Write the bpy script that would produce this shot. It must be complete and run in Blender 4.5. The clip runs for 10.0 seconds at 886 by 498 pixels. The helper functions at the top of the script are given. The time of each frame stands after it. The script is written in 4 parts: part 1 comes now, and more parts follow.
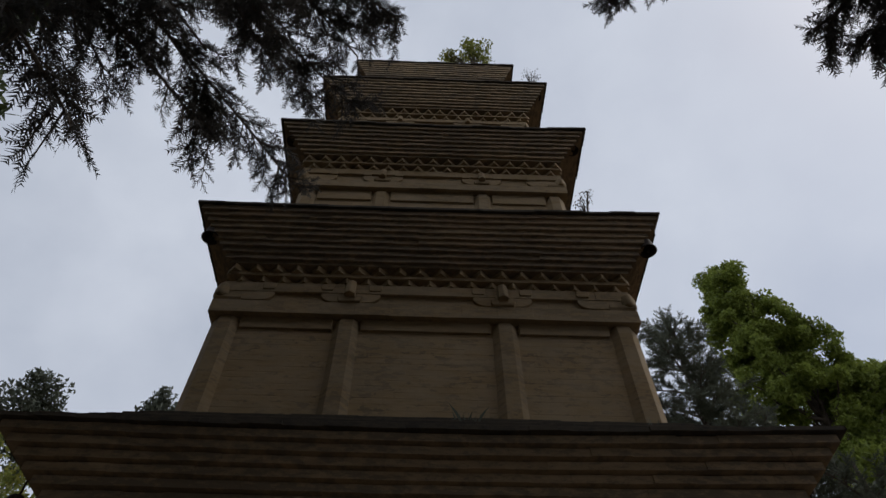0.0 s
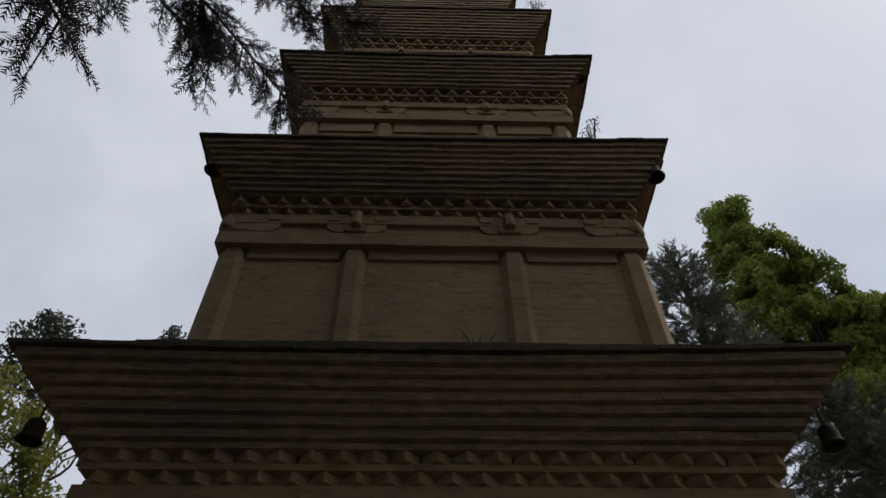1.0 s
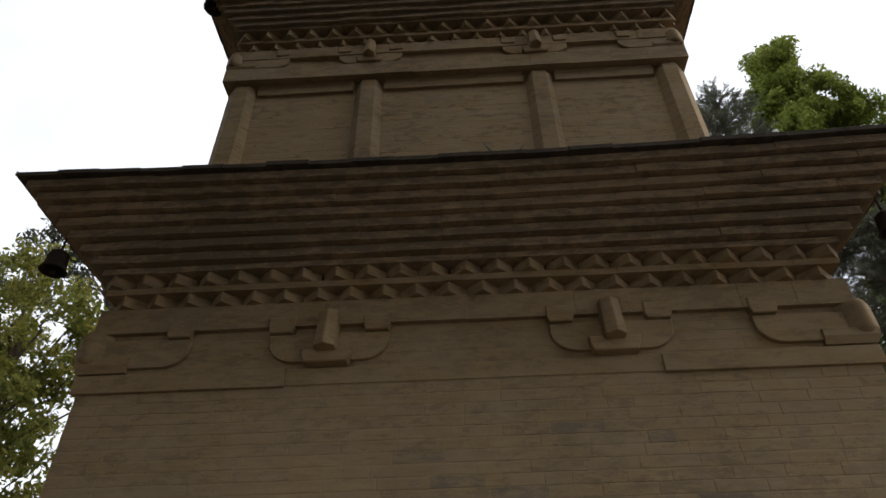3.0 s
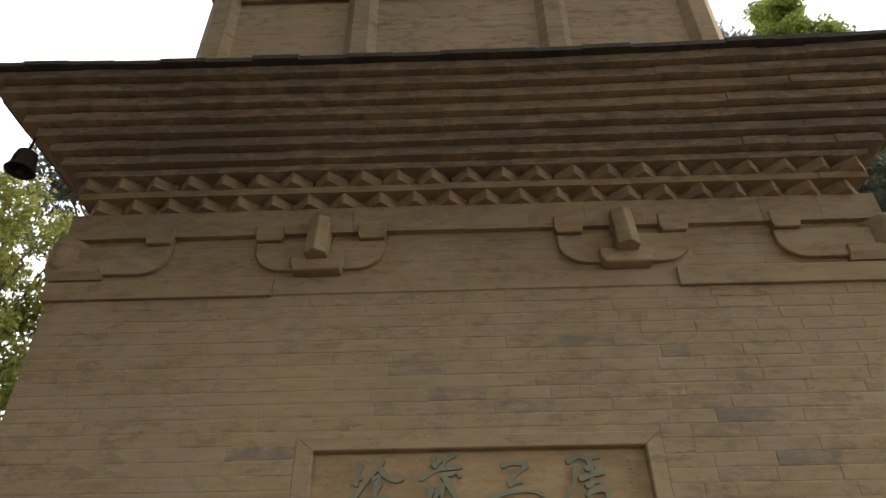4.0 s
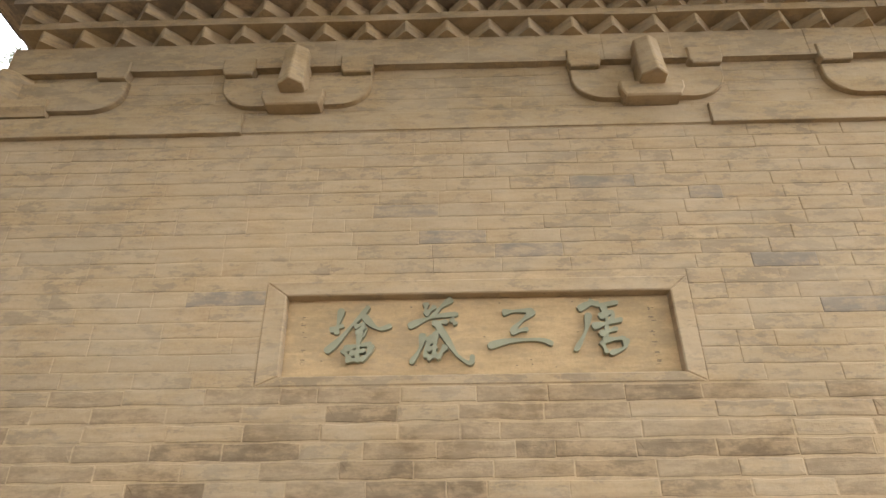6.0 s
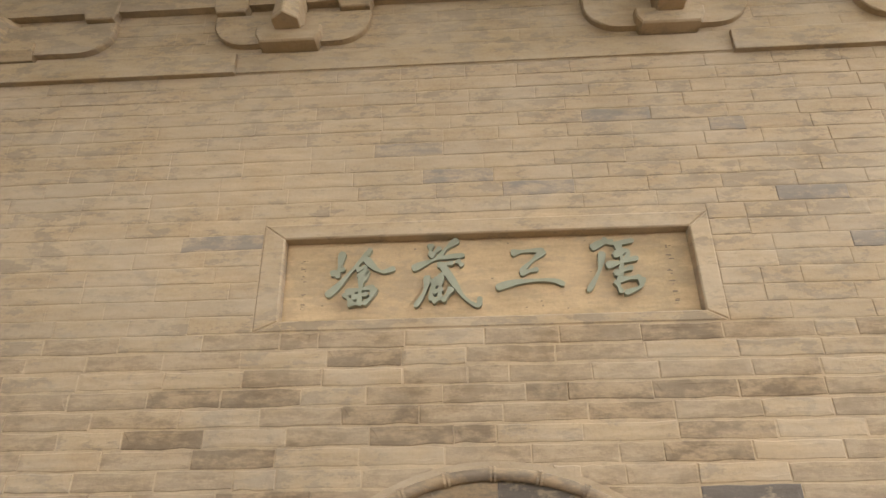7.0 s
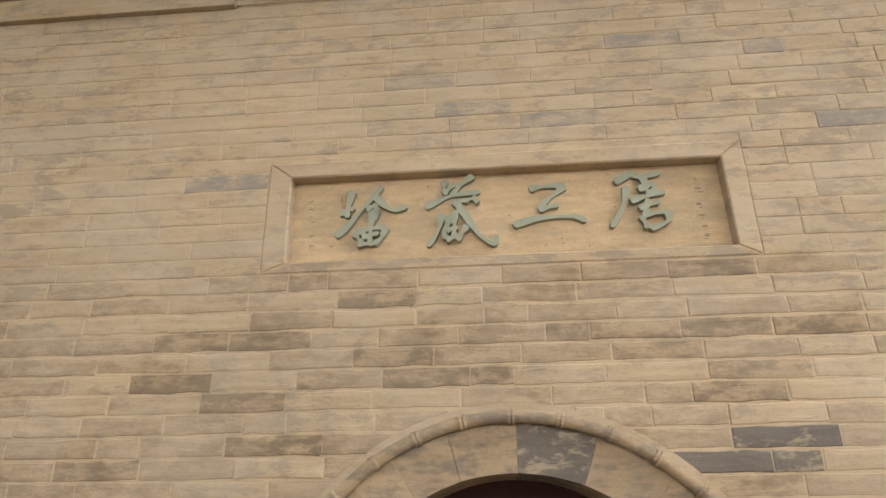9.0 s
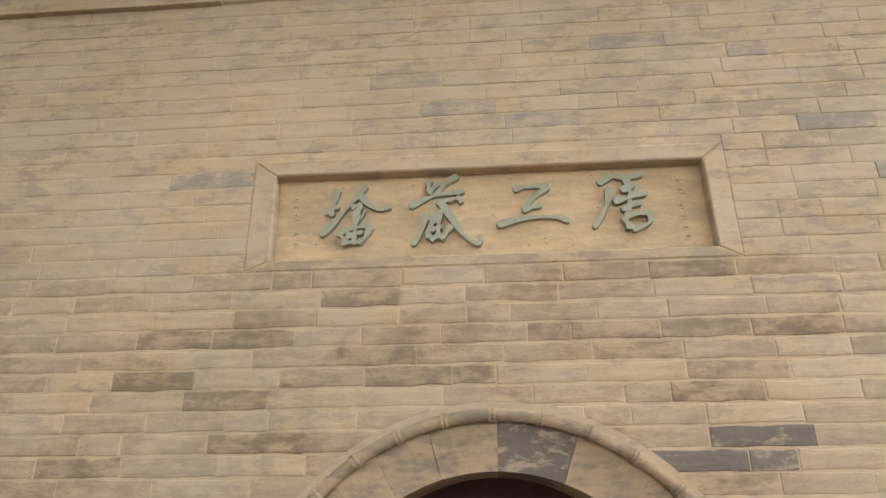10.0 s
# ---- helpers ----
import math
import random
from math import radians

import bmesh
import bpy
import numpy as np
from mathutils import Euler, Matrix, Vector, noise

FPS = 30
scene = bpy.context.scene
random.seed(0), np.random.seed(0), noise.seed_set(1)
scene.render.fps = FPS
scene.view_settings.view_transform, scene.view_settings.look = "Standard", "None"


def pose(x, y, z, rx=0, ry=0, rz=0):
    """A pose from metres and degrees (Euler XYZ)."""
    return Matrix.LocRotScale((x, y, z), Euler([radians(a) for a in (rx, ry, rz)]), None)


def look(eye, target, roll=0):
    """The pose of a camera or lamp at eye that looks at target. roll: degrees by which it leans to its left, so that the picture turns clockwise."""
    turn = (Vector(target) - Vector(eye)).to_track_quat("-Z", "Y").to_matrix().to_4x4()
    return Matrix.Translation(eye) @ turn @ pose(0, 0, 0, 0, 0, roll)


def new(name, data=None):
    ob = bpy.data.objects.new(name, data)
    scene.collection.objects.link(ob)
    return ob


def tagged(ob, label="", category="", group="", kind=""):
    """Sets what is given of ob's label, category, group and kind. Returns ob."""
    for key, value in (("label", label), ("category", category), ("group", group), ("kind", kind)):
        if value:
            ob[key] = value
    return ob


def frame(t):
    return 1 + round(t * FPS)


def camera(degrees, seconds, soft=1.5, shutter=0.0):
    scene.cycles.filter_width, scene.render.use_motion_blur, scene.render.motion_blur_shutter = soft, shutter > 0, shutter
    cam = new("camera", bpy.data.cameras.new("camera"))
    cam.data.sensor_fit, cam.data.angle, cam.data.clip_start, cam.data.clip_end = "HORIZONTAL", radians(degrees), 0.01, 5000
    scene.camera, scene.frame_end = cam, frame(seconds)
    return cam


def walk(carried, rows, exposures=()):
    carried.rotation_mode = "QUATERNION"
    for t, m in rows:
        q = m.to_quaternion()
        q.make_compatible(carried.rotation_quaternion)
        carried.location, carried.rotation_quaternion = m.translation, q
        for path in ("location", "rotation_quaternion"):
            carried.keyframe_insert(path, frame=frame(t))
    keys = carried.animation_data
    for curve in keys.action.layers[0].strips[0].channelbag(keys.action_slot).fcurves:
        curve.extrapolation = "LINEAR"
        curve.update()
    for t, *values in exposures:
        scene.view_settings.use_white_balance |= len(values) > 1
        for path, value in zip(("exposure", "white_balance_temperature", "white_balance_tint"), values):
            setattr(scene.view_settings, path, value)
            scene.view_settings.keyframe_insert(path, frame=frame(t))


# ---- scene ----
cam = camera(68.9, 10.0)
PATH = [
    (0, (-0.028, -4.524, 2.2), (0.017, -3.331, 3.805), -0.0),
    (0.5, (-0.042, -4.457, 2.162), (0.001, -3.201, 3.717), -0.1),
    (1, (-0.074, -4.377, 2.141), (-0.031, -3.046, 3.634), -0.6),
    (1.5, (-0.03, -4.233, 2.082), (-0.011, -2.843, 3.519), -0.6),
    (2, (0.006, -4.047, 2.035), (-0.013, -2.592, 3.407), -0.8),
    (2.5, (-0.01, -3.932, 1.989), (-0.063, -2.417, 3.294), -1.2),
    (2.7, (0.013, -3.872, 1.97), (-0.054, -2.334, 3.247), -1.2),
    (4, (-0.079, -3.326, 1.869), (-0.123, -1.676, 2.998), -0.7),
    (4.5, (-0.082, -3.101, 1.796), (-0.118, -1.435, 2.903), -0.6),
    (5, (-0.066, -2.911, 1.744), (-0.112, -1.218, 2.808), -0.3),
    (5.5, (-0.095, -2.766, 1.703), (-0.131, -1.045, 2.723), -0.4),
    (6, (-0.074, -2.624, 1.663), (-0.124, -0.878, 2.638), -0.3),
    (7.5, (-0.036, -2.38, 1.614), (-0.158, -0.571, 2.459), -0.7),
    (8, (-0.033, -2.329, 1.605), (-0.178, -0.507, 2.415), -0.7),
    (8.5, (-0.036, -2.299, 1.6), (-0.193, -0.467, 2.387), -0.6),
    (9, (-0.035, -2.281, 1.6), (-0.194, -0.442, 2.371), -0.5),
    (9.5, (-0.023, -2.284, 1.599), (-0.177, -0.442, 2.362), -0.5),
    (10, (0.0, -2.294, 1.606), (-0.136, -0.449, 2.366), -0.4),
]
EXPOSURES = [(0, -0.28, 6450, 10), (1.0, -0.2, 6650, 10), (1.5, -0.06, 6800, 10), (2.0, 0.08, 6900, 10), (2.5, 0.27, 7000, 10), (2.7, 0.45, 7000, 10), (4.0, 1.68, 7000, 10),
             (4.5, 2.44, 7100, 10), (5.0, 2.9, 7100, 10), (5.5, 3.14, 7000, 10), (7.5, 3.24, 6650, 12), (8.5, 3.25, 6600, 12), (10, 3.26, 6480, 12)]
walk(cam, [(t, look(eye, target, roll)) for t, eye, target, roll in PATH], EXPOSURES)

# ---- light: bright veiled sky ----
SUN_EL, SUN_AZ = 55.0, 82.0
world = bpy.data.worlds.new("sky")
scene.world = world
world.use_nodes = True
wt = world.node_tree
wt.nodes.clear()
sky = wt.nodes.new("ShaderNodeTexSky")
sky.sky_type = "NISHITA"
sky.sun_disc = False
sky.sun_elevation, sky.sun_rotation = radians(SUN_EL), radians(SUN_AZ)
sky.air_density, sky.dust_density = 1.0, 1.0
cloud = wt.nodes.new("ShaderNodeTexNoise")
cloud.inputs["Scale"].default_value = 2.6
cloud.inputs["Detail"].default_value = 6.0
cloud.inputs["Roughness"].default_value = 0.5
veil = wt.nodes.new("ShaderNodeValToRGB")
veil.color_ramp.elements[0].position, veil.color_ramp.elements[1].position = 0.32, 0.66
veil.color_ramp.elements[0].color = (0.6, 0.6, 0.6, 1)
veil.color_ramp.elements[1].color = (0.93, 0.93, 0.93, 1)
skymix = wt.nodes.new("ShaderNodeMix")
skymix.data_type = "RGBA"
skymix.inputs["B"].default_value = (8.0, 8.5, 9.5, 1)
skyback = wt.nodes.new("ShaderNodeBackground")
skyback.inputs["Strength"].default_value = 0.1
skyout = wt.nodes.new("ShaderNodeOutputWorld")
wt.links.new(cloud.outputs["Fac"], veil.inputs["Fac"])
wt.links.new(veil.outputs["Color"], skymix.inputs["Factor"])
wt.links.new(sky.outputs["Color"], skymix.inputs["A"])
wt.links.new(skymix.outputs["Result"], skyback.inputs["Color"])
wt.links.new(skyback.outputs["Background"], skyout.inputs["Surface"])

sun_data = bpy.data.lights.new("sun", "SUN")
sun_data.energy, sun_data.angle, sun_data.color = 0.8, radians(14), (1.0, 0.95, 0.86)
sun = new("sun", sun_data)
sun_dir = Vector((math.sin(radians(SUN_AZ)) * math.cos(radians(SUN_EL)),
                  math.cos(radians(SUN_AZ)) * math.cos(radians(SUN_EL)), math.sin(radians(SUN_EL))))
sun.matrix_world = look(tuple(sun_dir * 40), (0, 0, 0))

# ---- materials ----
def material(name, rough=0.85):
    m = bpy.data.materials.new(name)
    m.use_nodes = True
    b = m.node_tree.nodes["Principled BSDF"]
    b.inputs["Roughness"].default_value = rough
    b.inputs["Specular IOR Level"].default_value = 0.25
    return m, m.node_tree, b


def noise_node(nt, scale, detail=4.0, rough=0.55, vector=None):
    n = nt.nodes.new("ShaderNodeTexNoise")
    n.inputs["Scale"].default_value, n.inputs["Detail"].default_value, n.inputs["Roughness"].default_value = scale, detail, rough
    if vector is not None:
        nt.links.new(vector, n.inputs["Vector"])
    return n.outputs["Fac"]


def ramp(nt, fac, stops):
    r = nt.nodes.new("ShaderNodeValToRGB")
    e = r.color_ramp.elements
    while len(e) < len(stops):
        e.new(0.5)
    for el, (p, c) in zip(e, stops):
        el.position, el.color = p, (*c, 1) if len(c) == 3 else c
    nt.links.new(fac, r.inputs["Fac"])
    return r.outputs["Color"]


def blend(nt, fac, a, b, mode="MIX"):
    n = nt.nodes.new("ShaderNodeMix")
    n.data_type, n.blend_type = "RGBA", mode
    for key, v in (("Factor", fac), ("A", a), ("B", b)):
        if isinstance(v, (int, float)):
            n.inputs[key].default_value = v
        elif isinstance(v, tuple):
            n.inputs[key].default_value = (*v, 1)
        else:
            nt.links.new(v, n.inputs[key])
    return n.outputs["Result"]


def calc(nt, op, a, b=0.0):
    n = nt.nodes.new("ShaderNodeMath")
    n.operation = op
    for i, v in enumerate((a, b)):
        if isinstance(v, (int, float)):
            n.inputs[i].default_value = v
        else:
            nt.links.new(v, n.inputs[i])
    return n.outputs[0]


def bump(nt, b, height, strength, distance):
    n = nt.nodes.new("ShaderNodeBump")
    n.inputs["Strength"].default_value, n.inputs["Distance"].default_value = strength, distance
    nt.links.new(height, n.inputs["Height"])
    nt.links.new(n.outputs["Normal"], b.inputs["Normal"])


def place(nt):
    return nt.nodes.new("ShaderNodeNewGeometry").outputs["Position"]


def stretched(nt, vector, sx, sy, sz):
    n = nt.nodes.new("ShaderNodeMapping")
    n.inputs["Scale"].default_value = (sx, sy, sz)
    nt.links.new(vector, n.inputs["Vector"])
    return n.outputs["Vector"]


def one_by_one(nt):
    """A random number for each brick, whether it is an object or an island of a mesh."""
    a = nt.nodes.new("ShaderNodeObjectInfo").outputs["Random"]
    b = nt.nodes.new("ShaderNodeNewGeometry").outputs["Random Per Island"]
    return calc(nt, "FRACT", calc(nt, "ADD", a, b))


def brick_material(name, stops, stain, stain_at, grime, smear=0.0):
    m, nt, b = material(name, 0.9)
    pos = place(nt)
    r = one_by_one(nt)
    base = ramp(nt, r, stops)
    grain = noise_node(nt, 70.0, 5.0, 0.7, pos)
    base = blend(nt, 0.22, base, ramp(nt, grain, [(0.3, (0.27, 0.22, 0.15)), (0.7, (0.7, 0.6, 0.44))]), "OVERLAY")
    # firing streaks that run along the brick
    streak = noise_node(nt, 1.0, 5.0, 0.62, stretched(nt, pos, 5, 5, 30))
    base = blend(nt, 0.5, base, ramp(nt, streak, [(0.32, (0.36, 0.33, 0.28)), (0.66, (0.6, 0.57, 0.52))]), "OVERLAY")
    # soot and lichen that sits on some bricks, with ragged edges
    patch = noise_node(nt, 1.0, 8.0, 0.7, stretched(nt, pos, 8, 8, 19))
    patch = calc(nt, "ADD", calc(nt, "MULTIPLY", patch, 1.8), -0.4)
    zone = noise_node(nt, 0.85, 2.0, 0.5, pos)
    r2 = calc(nt, "FRACT", calc(nt, "MULTIPLY", r, 7.31))
    mask = calc(nt, "ADD", calc(nt, "ADD", patch, calc(nt, "MULTIPLY", r2, 0.16)), calc(nt, "MULTIPLY", zone, 0.55))
    mask = ramp(nt, mask, [(stain_at, (0, 0, 0)), (min(stain_at + 0.26, 1.0), (1, 1, 1))])
    base = blend(nt, calc(nt, "MULTIPLY", mask, grime), base, stain)
    # old lime and mortar rubbed over the wall, bricks and joints alike
    if smear:
        rub = noise_node(nt, 1.0, 8.0, 0.68, stretched(nt, pos, 2.2, 2.2, 5.5))
        rub = ramp(nt, rub, [(0.38, (0, 0, 0)), (0.62, (1, 1, 1))])
        base = blend(nt, calc(nt, "MULTIPLY", rub, smear), base, (0.385, 0.3, 0.2))
    wash = noise_node(nt, 1.3, 5.0, 0.62, pos)
    base = blend(nt, 0.4, base, ramp(nt, wash, [(0.3, (0.39, 0.36, 0.32)), (0.7, (0.6, 0.555, 0.5))]), "OVERLAY")
    nt.links.new(base, b.inputs["Base Color"])
    pits = noise_node(nt, 24.0, 7.0, 0.72, pos)
    lines = noise_node(nt, 1.0, 5.0, 0.6, stretched(nt, pos, 14, 14, 34))
    bump(nt, b, calc(nt, "ADD", pits, calc(nt, "MULTIPLY", lines, 0.5)), 0.3, 0.01)
    return m


TAN = [(0.0, (0.340, 0.252, 0.156)), (0.3, (0.360, 0.270, 0.168)), (0.6, (0.348, 0.260, 0.160)), (0.9, (0.376, 0.286, 0.182)), (1.0, (0.312, 0.238, 0.156))]
TAN_LOW = [(0.0, (0.30, 0.222, 0.138)), (0.3, (0.335, 0.25, 0.157)), (0.6, (0.315, 0.235, 0.148)), (0.85, (0.35, 0.265, 0.17)), (1.0, (0.285, 0.213, 0.137))]
BRICK_LOW = brick_material("browned_tan_brick", TAN_LOW, (0.172, 0.116, 0.062), 0.74, 0.75, 0.45)
BRICK_SOOT = brick_material("soot_brown_brick", [(0.0, (0.285, 0.208, 0.127)), (1.0, (0.32, 0.236, 0.146))], (0.125, 0.085, 0.047), 0.7, 0.8, 0.25)
BRICK_GREY = brick_material("greyed_tan_brick", [(0.0, (0.305, 0.243, 0.17)), (1.0, (0.335, 0.262, 0.18))], (0.155, 0.133, 0.112), 0.72, 0.75, 0.3)
RINGBRICK = brick_material("mottled_arch_brick", [(0.0, (0.275, 0.2, 0.12)), (1.0, (0.325, 0.24, 0.145))], (0.14, 0.106, 0.072), 0.74, 0.85, 0.2)
BRICK = brick_material("weathered_tan_brick", TAN, (0.204, 0.155, 0.100), 0.88, 0.7, 0.6)
MORTAR = brick_material("tan_mortar", [(0.0, (0.385, 0.288, 0.18)), (1.0, (0.41, 0.312, 0.2))], (0.24, 0.18, 0.115), 0.84, 0.6, 0.3)
CARVED = brick_material("carved_tan_brick", [(0.0, (0.304, 0.224, 0.129)), (1.0, (0.342, 0.255, 0.152))], (0.144, 0.116, 0.082), 0.86, 0.5, 0.55)
PLAIN = brick_material("smoothed_tan_brick", [(0.0, (0.36, 0.268, 0.16)), (1.0, (0.382, 0.286, 0.172))], (0.148, 0.118, 0.085), 0.92, 0.6, 0.6)
EAVE = brick_material("sooty_eave_brick", [(0.0, (0.33, 0.25, 0.17)), (0.5, (0.365, 0.28, 0.188)), (1.0, (0.31, 0.238, 0.165))], (0.142, 0.116, 0.090), 0.68, 0.7)
# near-black tone for the eave's top edge and the courses receding above it
EDGE = brick_material("dark_eave_edge", [(0.0, (0.07, 0.06, 0.05)), (1.0, (0.1, 0.085, 0.068))], (0.045, 0.04, 0.034), 0.8, 0.8)
PANEL = brick_material("smooth_ochre_render", [(0.0, (0.43, 0.318, 0.188)), (1.0, (0.43, 0.318, 0.188))], (0.292, 0.215, 0.129), 0.86, 0.5)
GREYBRICK = brick_material("blue_grey_brick", [(0.0, (0.112, 0.096, 0.08)), (1.0, (0.145, 0.123, 0.1))], (0.3, 0.225, 0.14), 0.86, 0.8)

PAINT, nt, b = material("faded_green_paint", 0.7)
pos = place(nt)
nt.links.new(blend(nt, noise_node(nt, 18.0, 5.0, 0.6, pos), (0.205, 0.196, 0.124), (0.29, 0.275, 0.178)), b.inputs["Base Color"])
bump(nt, b, noise_node(nt, 60.0, 4.0, 0.6, pos), 0.3, 0.004)

INK, nt, b = material("faded_ink", 0.9)
nt.links.new(blend(nt, noise_node(nt, 90.0, 3.0, 0.6, place(nt)), (0.11, 0.08, 0.052), (0.3, 0.22, 0.13)), b.inputs["Base Color"])

DOOR, nt, b = material("dark_red_wood", 0.6)
nt.links.new(blend(nt, noise_node(nt, 6.0, 4.0, 0.6, stretched(nt, place(nt), 9, 9, 1)), (0.035, 0.014, 0.012), (0.07, 0.024, 0.018)), b.inputs["Base Color"])

IRON, nt, b = material("rusty_cast_iron", 0.75)
nt.links.new(blend(nt, noise_node(nt, 22.0, 4.0, 0.6, place(nt)), (0.028, 0.024, 0.022), (0.075, 0.05, 0.036)), b.inputs["Base Color"])
b.inputs["Metallic"].default_value = 0.35

WOOD, nt, b = material("old_timber", 0.9)
nt.links.new(blend(nt, noise_node(nt, 5.0, 4.0, 0.6, stretched(nt, place(nt), 8, 8, 2)), (0.07, 0.055, 0.042), (0.14, 0.11, 0.085)), b.inputs["Base Color"])

BARK, nt, b = material("grey_brown_bark", 0.95)
pos = place(nt)
nt.links.new(blend(nt, noise_node(nt, 7.0, 5.0, 0.65, stretched(nt, pos, 4, 4, 0.8)), (0.06, 0.045, 0.035), (0.16, 0.125, 0.1)), b.inputs["Base Color"])
bump(nt, b, noise_node(nt, 9.0, 5.0, 0.65, stretched(nt, pos, 4, 4, 0.7)), 0.6, 0.03)


def leaf_material(name, stops, through_light):
    m, nt, b = material(name, 0.65)
    r = nt.nodes.new("ShaderNodeNewGeometry").outputs["Random Per Island"]
    big = noise_node(nt, 0.9, 3.0, 0.5, place(nt))
    col = ramp(nt, calc(nt, "ADD", calc(nt, "MULTIPLY", r, 0.45), calc(nt, "MULTIPLY", big, 0.6)), stops)
    nt.links.new(col, b.inputs["Base Color"])
    t = nt.nodes.new("ShaderNodeBsdfTranslucent")
    nt.links.new(col, t.inputs["Color"])
    mix = nt.nodes.new("ShaderNodeMixShader")
    mix.inputs[0].default_value = through_light
    nt.links.new(b.outputs[0], mix.inputs[1])
    nt.links.new(t.outputs[0], mix.inputs[2])
    nt.links.new(mix.outputs[0], nt.nodes["Material Output"].inputs["Surface"])
    return m


NEEDLE = leaf_material("dark_conifer_sprays", [(0.2, (0.046, 0.042, 0.04)), (0.8, (0.11, 0.1, 0.09))], 0.3)
LEAF_DARK = leaf_material("dark_green_leaves", [(0.2, (0.045, 0.06, 0.022)), (0.8, (0.1, 0.12, 0.04))], 0.25)
NEEDLE_GREY = leaf_material("grey_green_conifer_sprays", [(0.2, (0.07, 0.08, 0.058)), (0.8, (0.16, 0.17, 0.12))], 0.25)
LEAF_BRIGHT = leaf_material("fresh_green_leaves", [(0.2, (0.12, 0.155, 0.03)), (0.8, (0.28, 0.33, 0.06))], 0.4)
LEAF_YELLOW = leaf_material("yellowing_green_leaves", [(0.25, (0.14, 0.165, 0.038)), (0.6, (0.26, 0.27, 0.065)), (0.85, (0.42, 0.36, 0.09))], 0.42)

GROUND, nt, b = material("worn_grey_brick_paving", 0.9)
pos = place(nt)
nt.links.new(blend(nt, noise_node(nt, 2.0, 6.0, 0.65, pos), (0.075, 0.066, 0.054), (0.14, 0.12, 0.098)), b.inputs["Base Color"])
bump(nt, b, noise_node(nt, 30.0, 5.0, 0.65, pos), 0.4, 0.02)

# ---- mesh helpers ----
rnd = random.Random(7)
npr = np.random.default_rng(11)


def bm_mesh(name, bm, mat, smooth=False):
    bmesh.ops.recalc_face_normals(bm, faces=bm.faces)
    me = bpy.data.meshes.new(name)
    bm.to_mesh(me)
    bm.free()
    me.materials.append(mat)
    if smooth:
        me.polygons.foreach_set("use_smooth", [True] * len(me.polygons))
    return me


def data_mesh(name, verts, faces, mat):
    me = bpy.data.meshes.new(name)
    me.from_pydata(verts, [], faces)
    me.materials.append(mat)
    return me


def part(name, bm, mat, parent, label="", m=None, smooth=False):
    """Links a bmesh (or a ready mesh) as one object under a thing or a part."""
    me = bm if isinstance(bm, bpy.types.Mesh) else bm_mesh(name, bm, mat, smooth)
    ob = new(name, me)
    ob.parent = parent
    if m is not None:
        ob.matrix_basis = m
    return tagged(ob, label)


def box(bm, x0, x1, y0, y1, z0, z1, bevel=0.0, jit=0.0):
    pts = [(x, y, z) for z in (z0, z1) for y in (y0, y1) for x in (x0, x1)]
    vs = [bm.verts.new((x + rnd.uniform(-jit, jit), y + rnd.uniform(-jit, jit), z + rnd.uniform(-jit, jit))) for x, y, z in pts]
    fs = [bm.faces.new([vs[i] for i in q]) for q in ((0, 2, 3, 1), (4, 5, 7, 6), (0, 1, 5, 4), (2, 6, 7, 3), (0, 4, 6, 2), (1, 3, 7, 5))]
    if bevel:
        es = list({e for f in fs for e in f.edges})
        bmesh.ops.bevel(bm, geom=es, offset=bevel, segments=2, profile=0.6, affect="EDGES")
    return vs


def extrude_outline(bm, outline, axis, a, b_, bevel=0.0):
    """A solid from a closed outline of 2D points. axis 'y': points are x, z; axis 'z': points are x, y."""
    put = (lambda p, d: (p[0], d, p[1])) if axis == "y" else (lambda p, d: (p[0], p[1], d))
    lo = [bm.verts.new(put(p, a)) for p in outline]
    hi = [bm.verts.new(put(p, b_)) for p in outline]
    fs = [bm.faces.new(lo), bm.faces.new(hi)]
    n = len(outline)
    fs += [bm.faces.new((lo[i], lo[(i + 1) % n], hi[(i + 1) % n], hi[i])) for i in range(n)]
    if bevel:
        bmesh.ops.bevel(bm, geom=list(fs[0].edges) + list(fs[1].edges), offset=bevel, segments=1, affect="EDGES")


def slab(h, z0, z1, wear, seg=0.3, side=None, lift=(0.0, 0.0)):
    """A four-sided course round the axis, its bricks a little uneven along the edge; side: its half width, h: its half depth; lift: rise of the two ends."""
    bm = bmesh.new()
    n = max(6, int(2 * h / seg))
    side = side or h
    ring = []
    for k in range(4):
        e, d0 = (side, h) if k % 2 == 0 else (h, side)
        c, s = round(math.cos(k * math.pi / 2)), round(math.sin(k * math.pi / 2))
        for i in range(n):
            x, d, j = -e + 2 * e * i / n, rnd.uniform(-wear, wear), rnd.uniform(-wear, wear) * 0.5
            for u in (x, x + 2 * e / n - 0.003):
                y = -d0 - d
                ring.append((c * u - s * y, s * u + c * y, j + lift[c * u - s * y > 0] * (abs(u) / e) ** 1.7))
    lo = [bm.verts.new((x, y, z0 + j)) for x, y, j in ring]
    hi = [bm.verts.new((x, y, z1 + j)) for x, y, j in ring]
    mid = [bm.verts.new((0, 0, z)) for z in (z0, z1)]
    m = len(ring)
    for i in range(m):
        q = (i + 1) % m
        bm.faces.new((lo[i], lo[q], hi[q], hi[i]))
        bm.faces.new((lo[i], mid[0], lo[q]))
        bm.faces.new((hi[i], hi[q], mid[1]))
    return bm


